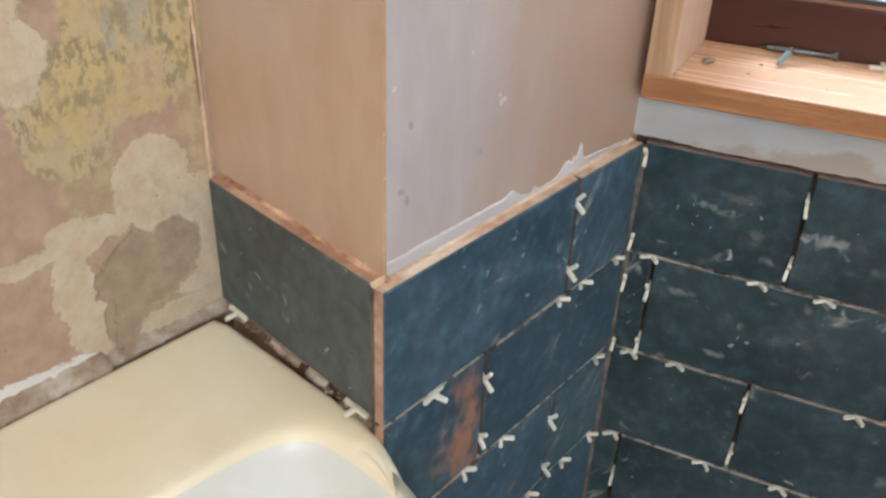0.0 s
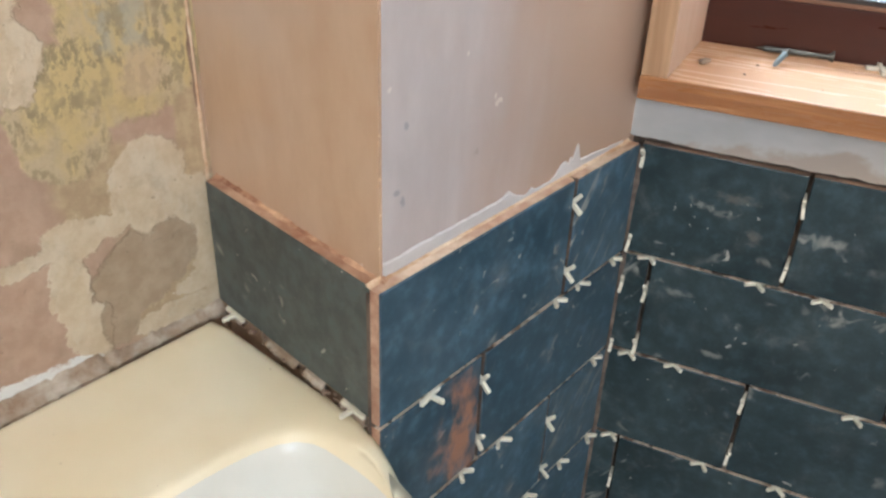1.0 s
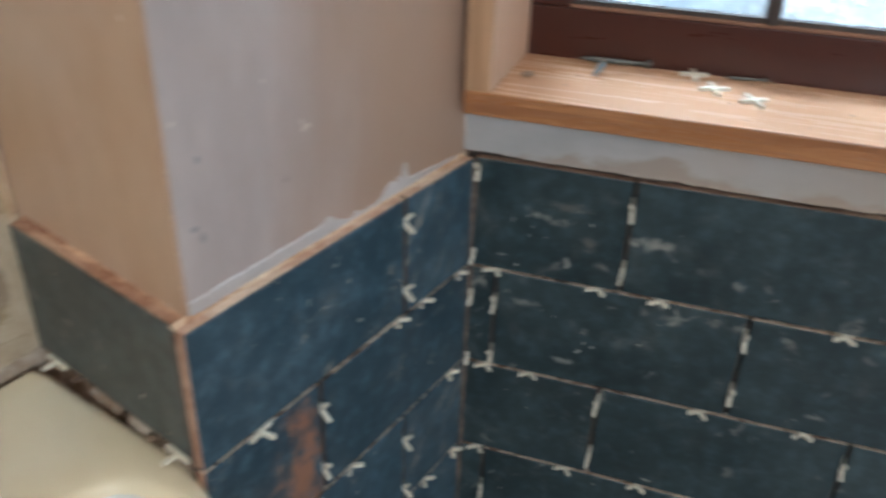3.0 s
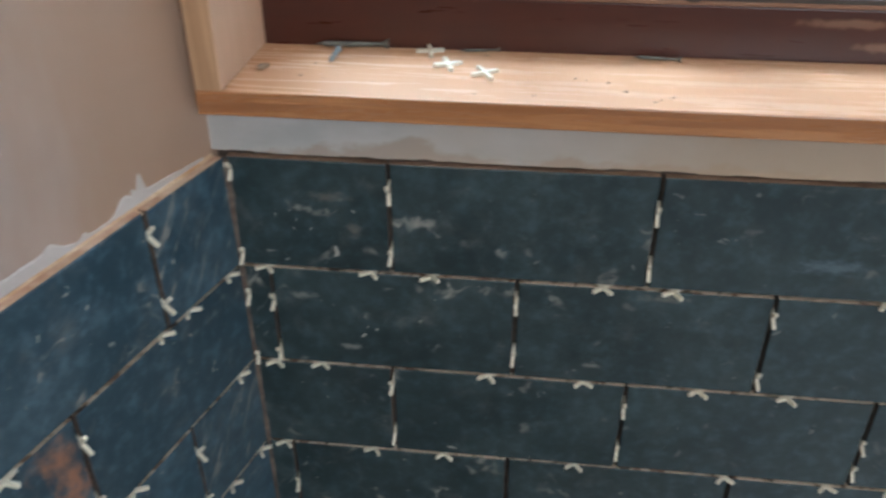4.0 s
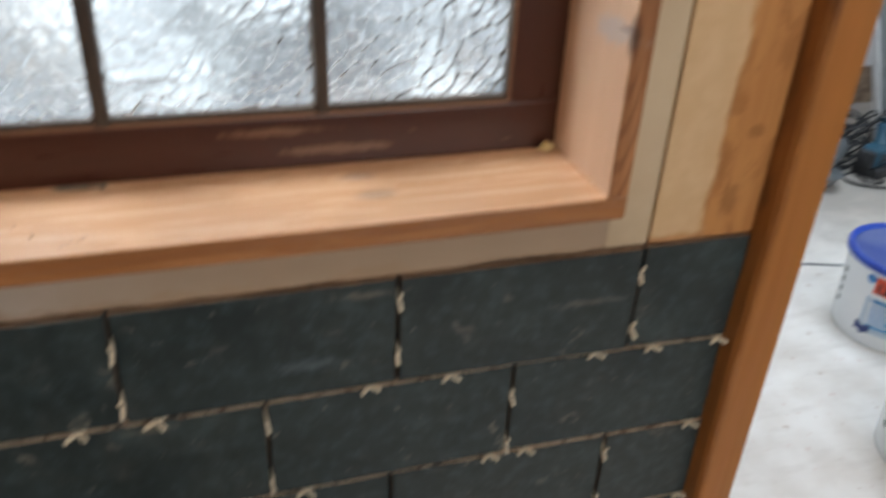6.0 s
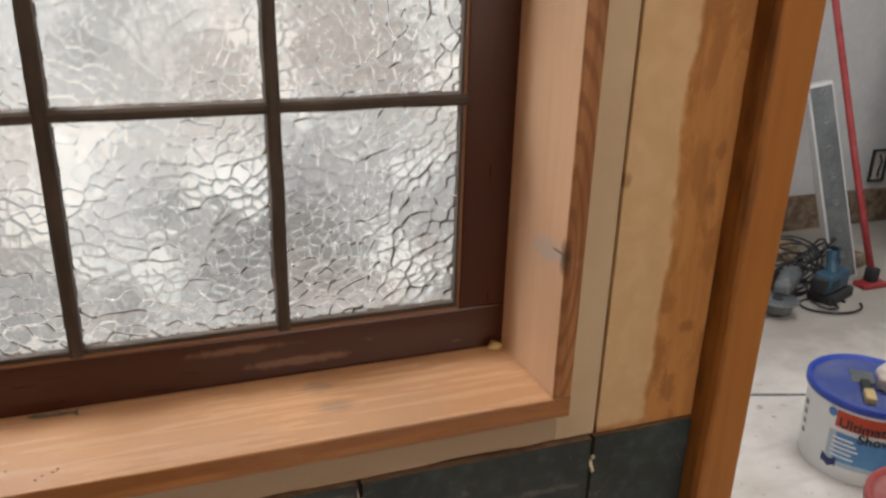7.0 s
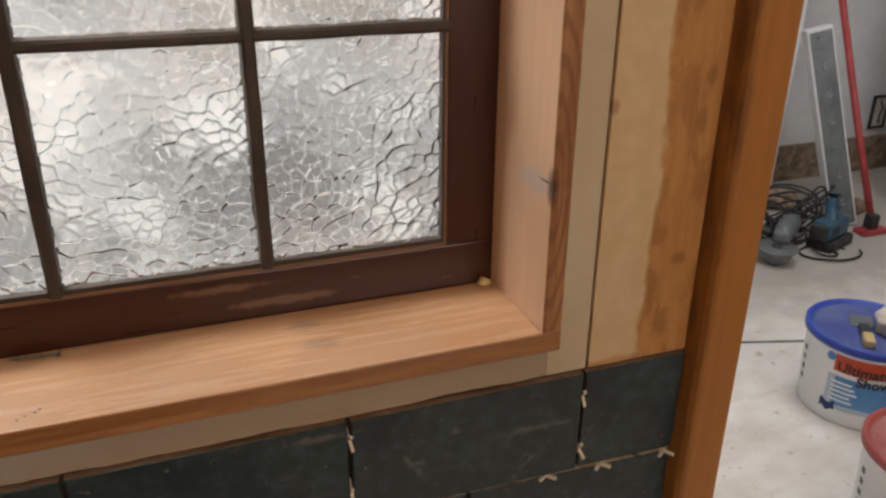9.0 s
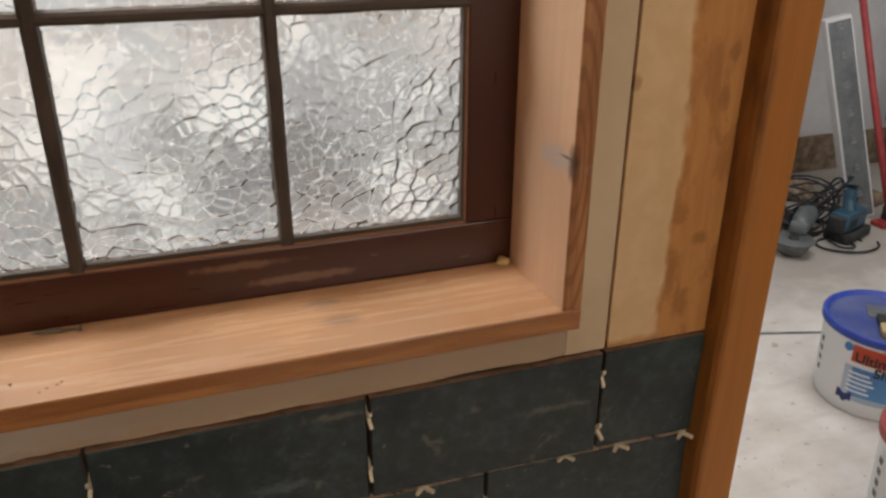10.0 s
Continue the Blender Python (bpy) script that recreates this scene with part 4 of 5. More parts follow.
for i in range(4):
    for j in range(4):
        p = part("pane", boxes((xs[i] - 0.001, xs[i + 1] + 0.001, 0.0665, 0.0705, zs[j] - 0.001, zs[j + 1] + 0.001)), M_GLASS, window)
        p.visible_shadow = False


def sloped_sill():
    bm = bmesh.new()
    prof = [(-0.0203, 0.0423), (-0.0203, 0.0605), (0.0630, 0.0700), (0.0640, 0.0600), (0.0640, 0.0423)]
    a = [bm.verts.new((-0.006, y, z)) for y, z in prof]
    b = [bm.verts.new((0.7072, y, z)) for y, z in prof]
    for i in range(5):
        bm.faces.new((a[i], a[(i + 1) % 5], b[(i + 1) % 5], b[i]))
    bm.faces.new(a[::-1])
    bm.faces.new(b)
    soften(bm, 0.0012)
    return bm


def jamb(x_front, x_back, x_out, z0=0.0600, z1=0.850):
    bm = bmesh.new()
    prof = [(x_out, -0.0200), (x_front, -0.0200), (x_back, 0.0638), (x_out, 0.0638)]
    a = [bm.verts.new((x, y, z0 + (0.0006 if y < 0 else 0.0098))) for x, y in prof]
    b = [bm.verts.new((x, y, z1)) for x, y in prof]
    for i in range(4):
        bm.faces.new((a[i], a[(i + 1) % 4], b[(i + 1) % 4], b[i]))
    bm.faces.new(a[::-1])
    bm.faces.new(b)
    soften(bm, 0.0010)
    return bm


lining = tagged(new("trim_window_lining"), "new pine lining and sill round the window", "window lining", "", "structure")
lining.matrix_world = M_WALL
part("sill", sloped_sill(), M_PINE_SILL, lining)
part("jamb", jamb(0.6905, 0.6815, 0.7070), M_PINE_JAMB, lining)
part("jamb", jamb(0.0140, 0.0220, -0.0055), M_PINE_BARE, lining, "paler unvarnished pine jamb")
part("head", boxes((-0.0055, 0.7070, -0.0200, 0.0638, 0.8505, 0.868), w=0.001), M_PINE_SILL, lining)

# pale strip between sill and tiles, with a ragged lower edge
bm = bmesh.new()
n = 240
prev = None
for i in range(n + 1):
    x = -0.0120 + 0.7205 * i / n
    zl = 0.0015 + 0.0022 * noise.noise(Vector((x * 26, 1.3, 0))) + 0.0012 * noise.noise(Vector((x * 120, 4.3, 0)))
    zt = 0.0421
    ring = [bm.verts.new((x, 0.0030, zt)), bm.verts.new((x, 0.0030, max(zl + 0.002, 0.003))), bm.verts.new((x, 0.0085, max(zl, 0.0008)))]
    if prev:
        for k in range(2):
            bm.faces.new((prev[k], prev[k + 1], ring[k + 1], ring[k]))
    prev = ring
tagged(part("trim_filler_strip", bm, M_FILLER), "pale filler strip stained brown above the tiles", "filler strip", "", "structure").matrix_world = M_WALL
tagged(part("trim_painted_strip", boxes((0.7087, 0.7466, 0.0030, 0.0093, 0.0030, 1.50), w=0.0008), M_STRIP), "greyish cream painted strip beside the window lining", "board", "", "structure").matrix_world = M_WALL
panel = tagged(part("trim_painted_board", boxes((0.7484, 0.8465, 0.0015, 0.0093, 0.0035, 1.50), w=0.0008), M_BOARD), "cream painted board stripped to bare orange timber", "board", "", "structure")
panel.matrix_world = M_WALL
# Black strip set into the board gap, standing for its shade.
tagged(part("trim_board_gap", boxes((0.7455, 0.7505, 0.0070, 0.0093, 0.002, 1.50)), M_BLACK), "narrow black strip standing for the shade between two boards", "gap", "", "structure").matrix_world = M_WALL


def post():
    """Door post with a ragged inner arris; its stain and shade are coloured on."""
    bm = bmesh.new()
    n = 120
    prev = None
    for i in range(n + 1):
        z = FLOOR + (1.22 - FLOOR) * i / n
        w1, w2 = (noise.noise(Vector((z * 12, 7.1, 0))) * 0.0032, noise.noise(Vector((z * 45, 2.1, 0))) * 0.0010)
        xl = 0.8470 + w1 + w2
        q = [(xl, 0.14, z), (xl - 0.0010, 0.002, z), (xl + 0.0010, -0.0135, z), (xl + 0.0035, -0.0186, z), (xl + 0.0065, -0.0203, z), (0.8890, -0.0203, z), (0.8908, -0.0185, z), (0.8908, 0.14, z)]
        ring = [bm.verts.new(p) for p in q]
        if prev:
            for k in range(8):
                bm.faces.new((prev[k], prev[(k + 1) % 8], ring[(k + 1) % 8], ring[k]))
        prev = ring
    return bm


door = tagged(new("door_1"), "timber door lining of the wide doorway", "door frame", "", "structure")
door.matrix_world = M_WALL
part("door_post", post(), M_POST, door, "orange varnished softwood door post")
part("door_post", boxes((1.68, 1.72, -0.02, 0.14, FLOOR, 1.22), w=0.002), M_POST, door)
part("door_head", boxes((0.891, 1.68, -0.02, 0.14, 1.18, 1.22), w=0.002), M_POST, door)

# ---- washbasin ----


def basin_outline(th, shrink=0.0):
    """Distance from the bowl's middle to the basin's outer edge in the direction th."""
    ca, cb = 0.25, 0.19

    def inside(a, b):
        if b < 0.004 + shrink or b > 0.425 - shrink:
            return False
        edge = 0.005 + 0.030 * b + (2.14 * (b - 0.15) ** 1.73 if b > 0.15 else 0.0) + shrink
        return edge <= a <= 0.5 - edge

    lo, hi = 0.0, 0.6
    for _ in range(30):
        mid = (lo + hi) / 2
        if inside(ca + mid * math.cos(th), cb + mid * math.sin(th)):
            lo = mid
        else:
            hi = mid
    return lo


def bowl_edge(th, grow=0.0):
    c, s = abs(math.cos(th)), math.sin(th)
    ra = 0.209 + grow
    rb, p = (0.063 + grow, 5.0) if s < 0 else (0.185 + grow, 1.9)
    return ((c / ra) ** p + (abs(s) / rb) ** p) ** (-1 / p)


def basin_mesh():
    bm = bmesh.new()
    n = 144
    rings = []

    def ring(radius, z):
        row = []
        for i in range(n):
            th = 2 * math.pi * i / n
            r = radius(th)
            row.append(bm.verts.new((0.25 + r * math.cos(th), 0.19 + r * math.sin(th), z(th) if callable(z) else z)))
        rings.append(row)

    ring(lambda t: basin_outline(t) * 0.62, -0.290)
    ring(lambda t: basin_outline(t) * 0.86, -0.230)
    ring(lambda t: basin_outline(t, 0.004), -0.160)
    ring(lambda t: basin_outline(t), -0.135)
    ring(lambda t: basin_outline(t), -0.1165)
    ring(lambda t: basin_outline(t, 0.0015), -0.1115)
    ring(lambda t: basin_outline(t, 0.005), -0.1088)
    ring(lambda t: basin_outline(t, 0.010), -0.1080)
    ring(lambda t: min(bowl_edge(t, 0.020), 0.4 * bowl_edge(t) + 0.6 * basin_outline(t, 0.010)), -0.1080)
    ring(lambda t: bowl_edge(t, 0.009), -0.1086)
    ring(lambda t: bowl_edge(t, 0.004), -0.1104)
    ring(lambda t: bowl_edge(t, 0.000), -0.1145)
    ring(lambda t: bowl_edge(t, -0.003), -0.1215)
    ring(lambda t: bowl_edge(t, -0.007), -0.1400)
    ring(lambda t: bowl_edge(t, -0.013) * 0.98, -0.172)
    ring(lambda t: bowl_edge(t, -0.018) * 0.88, -0.205)
    ring(lambda t: bowl_edge(t, -0.02) * 0.66, -0.238)
    ring(lambda t: bowl_edge(t, -0.02) * 0.30, -0.250)
    ring(lambda t: 0.02, -0.253)
    for a, b in zip(rings, rings[1:]):
        for i in range(n):
            bm.faces.new((a[i], a[(i + 1) % n], b[(i + 1) % n], b[i]))
        for f in bm.faces[-n:]:
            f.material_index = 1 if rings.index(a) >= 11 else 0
    bm.faces.new(rings[0][::-1])
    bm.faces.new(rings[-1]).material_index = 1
    return bm


M_BASIN = Matrix.Translation((0, 0, 0.002)) @ frame_of((-0.2520, -0.2225), E1, (0.967, -0.2546))
basin = thing("washbasin", "cream glazed ceramic washbasin against the stripped wall", "washbasin", m=M_BASIN)
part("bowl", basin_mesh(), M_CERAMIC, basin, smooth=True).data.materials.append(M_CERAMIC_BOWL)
part("waste", lathe([(0.004, -0.2515), (0.018, -0.2515), (0.020, -0.2500), (0.019, -0.2490), (0.004, -0.2492)], 24), M_STEEL, basin, "steel waste fitting", True).location = (0.25, 0.19, 0.0)

# old sealant and grit along the back of the basin
bm = bmesh.new()
prev = None
for i in range(121):
    x = 0.002 + 0.44 * i / 120
    r = 0.0024 + 0.0020 * noise.noise(Vector((x * 60, 0.2, 3))) + 0.0016 * noise.noise(Vector((x * 220, 1.2, 3))) + (0.0022 if x > 0.10 else 0)
    q = [(x, 0.001, r * 1.9), (x, -r * 0.9, r * 1.2), (x, -r * 1.5 - 0.0015, r * 0.1 - 0.0012), (x, -r * 1.6 - 0.0035, -0.0045), (x, 0.001, -0.0065)]
    ring = [bm.verts.new((a, b, c - 0.108)) for a, b, c in q]
    if prev:
        for k in range(4):
            bm.faces.new((prev[k], prev[k + 1], ring[k + 1], ring[k]))
    prev = ring
tagged(part("sealant_bead", bm, M_SEALANT, None, "", True), "crumbling old sealant along the back of the washbasin", "sealant").matrix_world = M_LEFT

# scraps of pale sealant left in the gap under the tile, broken by dark holes
bm = bmesh.new()
for a, b in ((0.014, 0.030), (0.062, 0.098), (0.106, 0.128), (0.146, 0.172)):
    prev = None
    for i in range(31):
        x = a + (b - a) * i / 30
        r = (0.0014 + 0.0011 * noise.noise(Vector((x * 140, 3.0, 1)))) * (math.sin(math.pi * i / 30) ** 0.5 + 0.05)
        ring = [bm.verts.new(p) for p in ((x, 0.0070, -0.1010), (x, 0.0040 - r, -0.1035), (x, 0.0005 - r, -0.1072), (x, 0.0070, -0.1085))]
        if prev:
            for k in range(3):
                bm.faces.new((prev[k], prev[k + 1], ring[k + 1], ring[k]))
        prev = ring
tagged(part("sealant_scraps", bm, M_SEALANT, None, "", True), "torn scraps of old sealant under the grey tile", "sealant", "", "stuff").matrix_world = M_FRONT

rnd = random.Random(4)
bm = bmesh.new()
for i in range(70):
    x = rnd.uniform(0.002, FRONT_LEN - 0.012)
    s = rnd.uniform(0.0006, 0.0024)
    m = Matrix.Translation((x, rnd.uniform(0.0, 0.007), -0.1075 + s * 0.4)) @ Euler((rnd.random() * 3, rnd.random() * 3, rnd.random() * 3)).to_matrix().to_4x4()
    bmesh.ops.create_icosphere(bm, subdivisions=1, radius=s * 1.3, matrix=m @ Matrix.Diagonal((1, 0.7, 0.6, 1)))
tagged(part("rubble_crumbs", bm, M_DIRT), "dark crumbs of mortar in the gap behind the basin", "rubble", "", "stuff").matrix_world = M_FRONT

# ---- small things on the sill ----


def sill_z(y):
    return 0.0605 + (y + 0.0203) * 0.0095 / 0.0833


def cross_mesh(length=0.0108, width=0.0030, thick=0.0026):
    bm = bmesh.new()
    w, h = width / 2, thick / 2
    out = []
    for k in range(4):
        c, s = math.cos(k * math.pi / 2), math.sin(k * math.pi / 2)
        for px, py in ((w, -w), (length * 0.93, -w), (length, -w * 0.45), (length, w * 0.45), (length * 0.93, w)):
            out.append((px * c - py * s, px * s + py * c))
    lo = [bm.verts.new((x, y, -h)) for x, y in out]
    hi = [bm.verts.new((x, y, h)) for x, y in out]
    bm.faces.new(lo[::-1])
    bm.faces.new(hi)
    for i in range(len(out)):
        bm.faces.new((lo[i], lo[(i + 1) % len(out)], hi[(i + 1) % len(out)], hi[i]))
    return mesh_of("tile_spacer", bm, M_SPACER)


CROSS = cross_mesh()


def spacer(m, label="cream plastic cross spacer stuck in a tile joint", group="spacers in the tile joints"):
    ob = new("tile_spacer", CROSS)
    ob.matrix_world = m
    return tagged(ob, label, "tile spacer", group)


for x, y, turn in ((0.169, 0.034, 20), (0.197, 0.022, 32), (0.153, 0.056, 12)):
    spacer(M_WALL @ pose(x, y, sill_z(y) + 0.0015, 6, 0, turn), "loose cream cross spacer lying on the pine sill", "spacers on the sill")


def screw_mesh(length, r):
    prof = [(0.0004, 0.0), (r * 0.5, length * 0.08)]
    k = 14
    for i in range(k):
        z = length * (0.1 + 0.55 * i / k)
        prof += [(r * 0.75, z), (r * 1.05, z + length * 0.55 / k * 0.5)]
    prof += [(r * 0.72, length * 0.68), (r * 0.75, length * 0.92), (r * 1.9, length * 0.99), (r * 1.9, length)]
    return lathe(prof, 12)


for x, y, turn, length, r, lab in ((0.064, 0.060, 4, 0.056, 0.0024, "long dark steel screw lying against the window frame"), (0.176, 0.0595, 8, 0.030, 0.0012, "thin steel nail lying on the pine sill"), (0.306, 0.0585, -4, 0.034, 0.0014, "small bright screw lying on the pine sill")):
    ob = tagged(part("screw", screw_mesh(length, r), M_STEEL, None, "", True), lab, "screw", "screws on the sill")
    ob.matrix_world = M_WALL @ pose(x, y - 0.002, sill_z(y) + r * 1.1, 0, 90, turn)
plug = thing("wall_plug", "blue-green plastic wall plug standing on the sill", "wall plug", m=M_WALL @ pose(0.081, 0.030, sill_z(0.03) + 0.0020, 0, 55, 60) @ Matrix.Scale(0.78, 4))
part("sleeve", lathe([(0.0014, 0.0), (0.0026, 0.003), (0.0029, 0.014), (0.0036, 0.0155), (0.0036, 0.0165)], 14), plain("plug_plastic", (0.13, 0.17, 0.18), (0.24, 0.28, 0.29), 300, 0.5, 0.2), plug, "", True)
part("pin", lathe([(0.0012, 0.016), (0.0013, 0.021), (0.0022, 0.022), (0.0022, 0.023)], 12), M_STEEL, plug, "", True)


def crumb(m, r, mat_, label, seed, stretch=(1, 0.8, 0.6)):
    bm = bmesh.new()
    bmesh.ops.create_icosphere(bm, subdivisions=2, radius=r)
    for v in bm.verts:
        v.co *= 1 + 0.45 * noise.noise(v.co / r * 1.1 + Vector((seed, 0, 0)))
        v.co = Vector(c * k for c, k in zip(v.co, stretch))
    ob = tagged(part("plaster_crumb", bm, mat_, None, "", True), label, "debris", "crumbs on the sill")
    ob.matrix_world = m
    return ob


crumb(M_WALL @ pose(0.033, 0.018, sill_z(0.018) + 0.0022, 0, 0, 30), 0.0042, M_DIRT, "small brown crumb of plaster on the sill", 1.0, (1.2, 0.6, 0.55))
crumb(M_WALL @ pose(0.672, 0.0565, sill_z(0.0565) + 0.0038), 0.0062, M_BRASS, "pale yellow lump of dried filler in the sill corner", 2.0)
rnd = random.Random(9)
for i in range(16):
    x, y = rnd.uniform(0.03, 0.36), rnd.uniform(-0.01, 0.058)
    r = rnd.uniform(0.0005, 0.0012)
    crumb(M_WALL @ pose(x, y, sill_z(y) + r * 0.5), r, M_DIRT, "tiny dark speck of dirt on the sill", i + 5.0)

# ---- next room ----


def tub(loc, turn, lid_mat, lid_label, label, size, panel_mat):
    t = thing("adhesive_tub", label, "tub", "tubs on the floor", m=pose(*loc, 0, 0, turn) @ Matrix.Scale(size, 4))
    bucket = part("bucket", lathe([(0.06, 0.0), (0.122, 0.0), (0.126, 0.004), (0.134, 0.188), (0.137, 0.190), (0.137, 0.196), (0.130, 0.197), (0.06, 0.197)], 72), M_TUB, t, "white plastic bucket", True)
    lid = part("lid", lathe([(0.005, 0.203), (0.128, 0.203), (0.130, 0.2115), (0.1335, 0.2140), (0.1385, 0.2140), (0.1410, 0.2110), (0.1410, 0.1965), (0.1385, 0.1945), (0.1375, 0.1960)], 72), lid_mat, t, lid_label, True)

    part("lid_panel", lathe([(0.004, 0.2032), (0.060, 0.2038), (0.120, 0.2038), (0.1275, 0.2034), (0.1275, 0.2020), (0.004, 0.2015)], 64), panel_mat, lid, "dusty scuffed top of the lid", True)

    def wrap(z0, z1, a0, a1, mat_, name, lab, lift, wave=0.0):
        bm = bmesh.new()
        prev = None
        for i in range(41):
            f = i / 40
            an = a0 + (a1 - a0) * f
            zz0, zz1 = z0 + wave * math.sin(f * 9), z1 + wave * math.sin(f * 7 + 1)
            ring = []
            for z, extra in ((zz0, 0), (zz1, 0)):
                r = 0.126 + (z - 0.004) * 0.0435 + lift
                ring.append(bm.verts.new((r * math.cos(an), r * math.sin(an), z)))
            if prev:
                bm.faces.new((prev[0], ring[0], ring[1], prev[1]))
            prev = ring
        return part(name, bm, mat_, bucket, lab, True)

    wrap(0.142, 0.186, -1.20, 1.0, M_LABEL_RED, "label_band", "orange-red label band", 0.0006)
    wrap(0.040, 0.130, -1.28, 1.0, M_LABEL_PALE, "label_panel", "pale blue printed panel", 0.0006)
    wrap(0.050, 0.126, -1.14, 1.0, M_LABEL_BLUE, "label_swoosh", "bold blue block on the label", 0.0009, 0.004)
    wrap(0.034, 0.056, -1.34, -1.06, M_LABEL_NAVY, "label_splash", "dark navy splash on the label", 0.0013, 0.004)
    for k in range(5):
        wrap(0.112 - 0.012 * k, 0.117 - 0.012 * k, -1.20, -0.84 + 0.05 * (k % 3), M_TUB, "label_line", "white line of small print", 0.0012)
    for k in range(4):
        wrap(0.062 + 0.026 * k, 0.076 + 0.026 * k, -2.02, -1.90, M_GREY, "label_mark", "small grey printed mark", 0.0008)
    bm = bmesh.new()
    bmesh.ops.create_circle(bm, cap_ends=True, segments=24, radius=0.011)
    for v in bm.verts:
        x, z = v.co.x, v.co.y
        an = -1.27 + x / 0.134
        r = 0.1345 + 0.0016
        v.co = Vector((r * math.cos(an), r * math.sin(an), 0.176 + z))
    part("label_badge", bm, M_LABEL_BLUE, bucket, "round blue badge")
    # the lettering on the label, bent round the bucket
    for word, start, base, size in (("Ultimate", -1.14, 0.1460, 0.034), ("Show", -0.80, 0.1180, 0.034)):
        cu = bpy.data.curves.new("lettering", "FONT")
        cu.body, cu.size, cu.extrude, cu.offset = word, size, 0.0003, 0.0007
        tmp = bpy.data.objects.new("lettering_source", cu)
        scene.collection.objects.link(tmp)
        me = bpy.data.meshes.new_from_object(tmp.evaluated_get(bpy.context.evaluated_depsgraph_get()))
        bpy.data.objects.remove(tmp)
        for v in me.vertices:
            an = start + v.co.x * 0.98 / 0.134
            z = base + v.co.y
            r = 0.126 + (z - 0.004) * 0.0435 + 0.0018 + v.co.z
            v.co = Vector((r * math.cos(an), r * math.sin(an), z))
        me.materials.clear()
        me.materials.append(M_INK)
        lt = new("lettering", me)
        lt.parent = bucket
        lt["label"] = "heavy black lettering on the label"
    return t


tub((2.010, 0.758, 0.0), -90 - 39 + 34, M_BLUE_LID, "bright blue plastic lid", "white plastic tub of tile adhesive with blue lid", 1.03, M_BLUE_DUSTY)
tub((1.775, 0.345, 0.0), -90 - 39 + 34, M_RED_LID, "dusty red plastic lid", "white plastic tub of tile adhesive with dusty red lid", 1.02, M_RED_DUSTY)

knife = thing("filling_knife", "small filling knife with pale handle on the blue lid", "filling knife", m=pose(1.996, 0.762, 0.2102, 0, 0, -128))
part("blade", boxes((-0.075, -0.01, -0.027, 0.027, 0.0, 0.0015), w=0.0004), M_GREY, knife, "dull grey steel blade")
part("ferrule", boxes((-0.012, 0.046, -0.011, 0.011, 0.0, 0.013), w=0.003), M_BLACK, knife)
part("handle", boxes((0.046, 0.096, -0.0125, 0.0125, 0.0, 0.020), w=0.005), M_BRASS, knife, "pale varnished wooden handle")
bm = bmesh.new()
bmesh.ops.create_icosphere(bm, subdivisions=4, radius=0.055)
for v in bm.verts:
    k = 1 + 0.35 * noise.noise(v.co * 26) + 0.16 * noise.noise(v.co * 70)
    v.co = Vector((v.co.x * k, v.co.y * k * 0.8, max(v.co.z * k * 0.75, -0.026)))
rag = tagged(part("rag", bm, M_RAG, None, "", True), "crumpled pale cleaning rag on the blue lid", "rag")
rag.matrix_world = pose(2.066, 0.726, 0.2350)

# things along the far wall
FAR = 2.2
BACK_BOX = (3.515, FAR - 0.0005, 0.27)
lamp_bar = thing("strip_light_body", "white strip light housing with grey bolted face leaning on the wall", "strip light", m=Matrix.Translation((2.885, 1.675, 0.0)) @ pose(0, 0, 0, -8, -15.0, -20))
part("housing", boxes((-0.048, 0.048, 0.0, 0.060, 0.0, 0.765), w=0.004), M_WHITE_PAINT, lamp_bar, "white painted housing")
part("face_plate", boxes((-0.040, 0.040, -0.003, 0.0, 0.012, 0.752), w=0.001), M_GREY, lamp_bar, "dull grey metal face plate")
for k in range(7):
    bm = lathe([(0.003, 0.001), (0.006, 0.001), (0.007, 0.005), (0.013, 0.004), (0.013, 0.0)], 14)
    part("bolt", bm, M_ALLOY, lamp_bar).matrix_basis = pose(0.0, -0.003, 0.10 + 0.105 * k, 90, 0, 0)
board = tagged(part("white_board", boxes((-0.016, 0.016, 0.0, 0.018, 0.0, 1.6), w=0.002), M_WHITE_PAINT), "long white painted board leaning against the wall", "board")
board.matrix_world = Matrix.Translation((2.87, 2.10, 0.0)) @ pose(0, 0, 0, -2.5, 1.5, -30)

broom = thing("floor_scraper", "long-handled red scraper leaning against the wall", "scraper", m=Matrix.Translation((2.928, 1.600, 0.0)))
part("handle", tube([(0.0, 0.0, 0.045), (-0.016, 0.176, 0.45), (-0.031, 0.385, 0.95), (-0.045, 0.588, 1.45)], 0.0135, 12), M_RED, broom, "worn red painted handle", True)
part("foot", boxes((-0.060, 0.060, -0.035, 0.025, 0.0, 0.020), w=0.006), M_RED, broom, "red scraper foot")
part("socket", boxes((-0.02, 0.02, -0.02, 0.02, 0.020, 0.075), w=0.006), M_BLACK, broom)

door_leaf = thing("cupboard_door", "white painted door leaning on the wall", "door", m=Matrix.Translation((3.378, 1.712, 0.0)) @ pose(0, 0, 0, -6, 0, -28))
part("leaf", boxes((-0.16, 0.5, 0.0, 0.035, 0.0, 1.5), w=0.002), M_WHITE_PAINT, door_leaf)

back_box = thing("socket_back_box", "open metal socket box with loose wires in the wall", "socket box", m=Matrix.Translation(BACK_BOX))
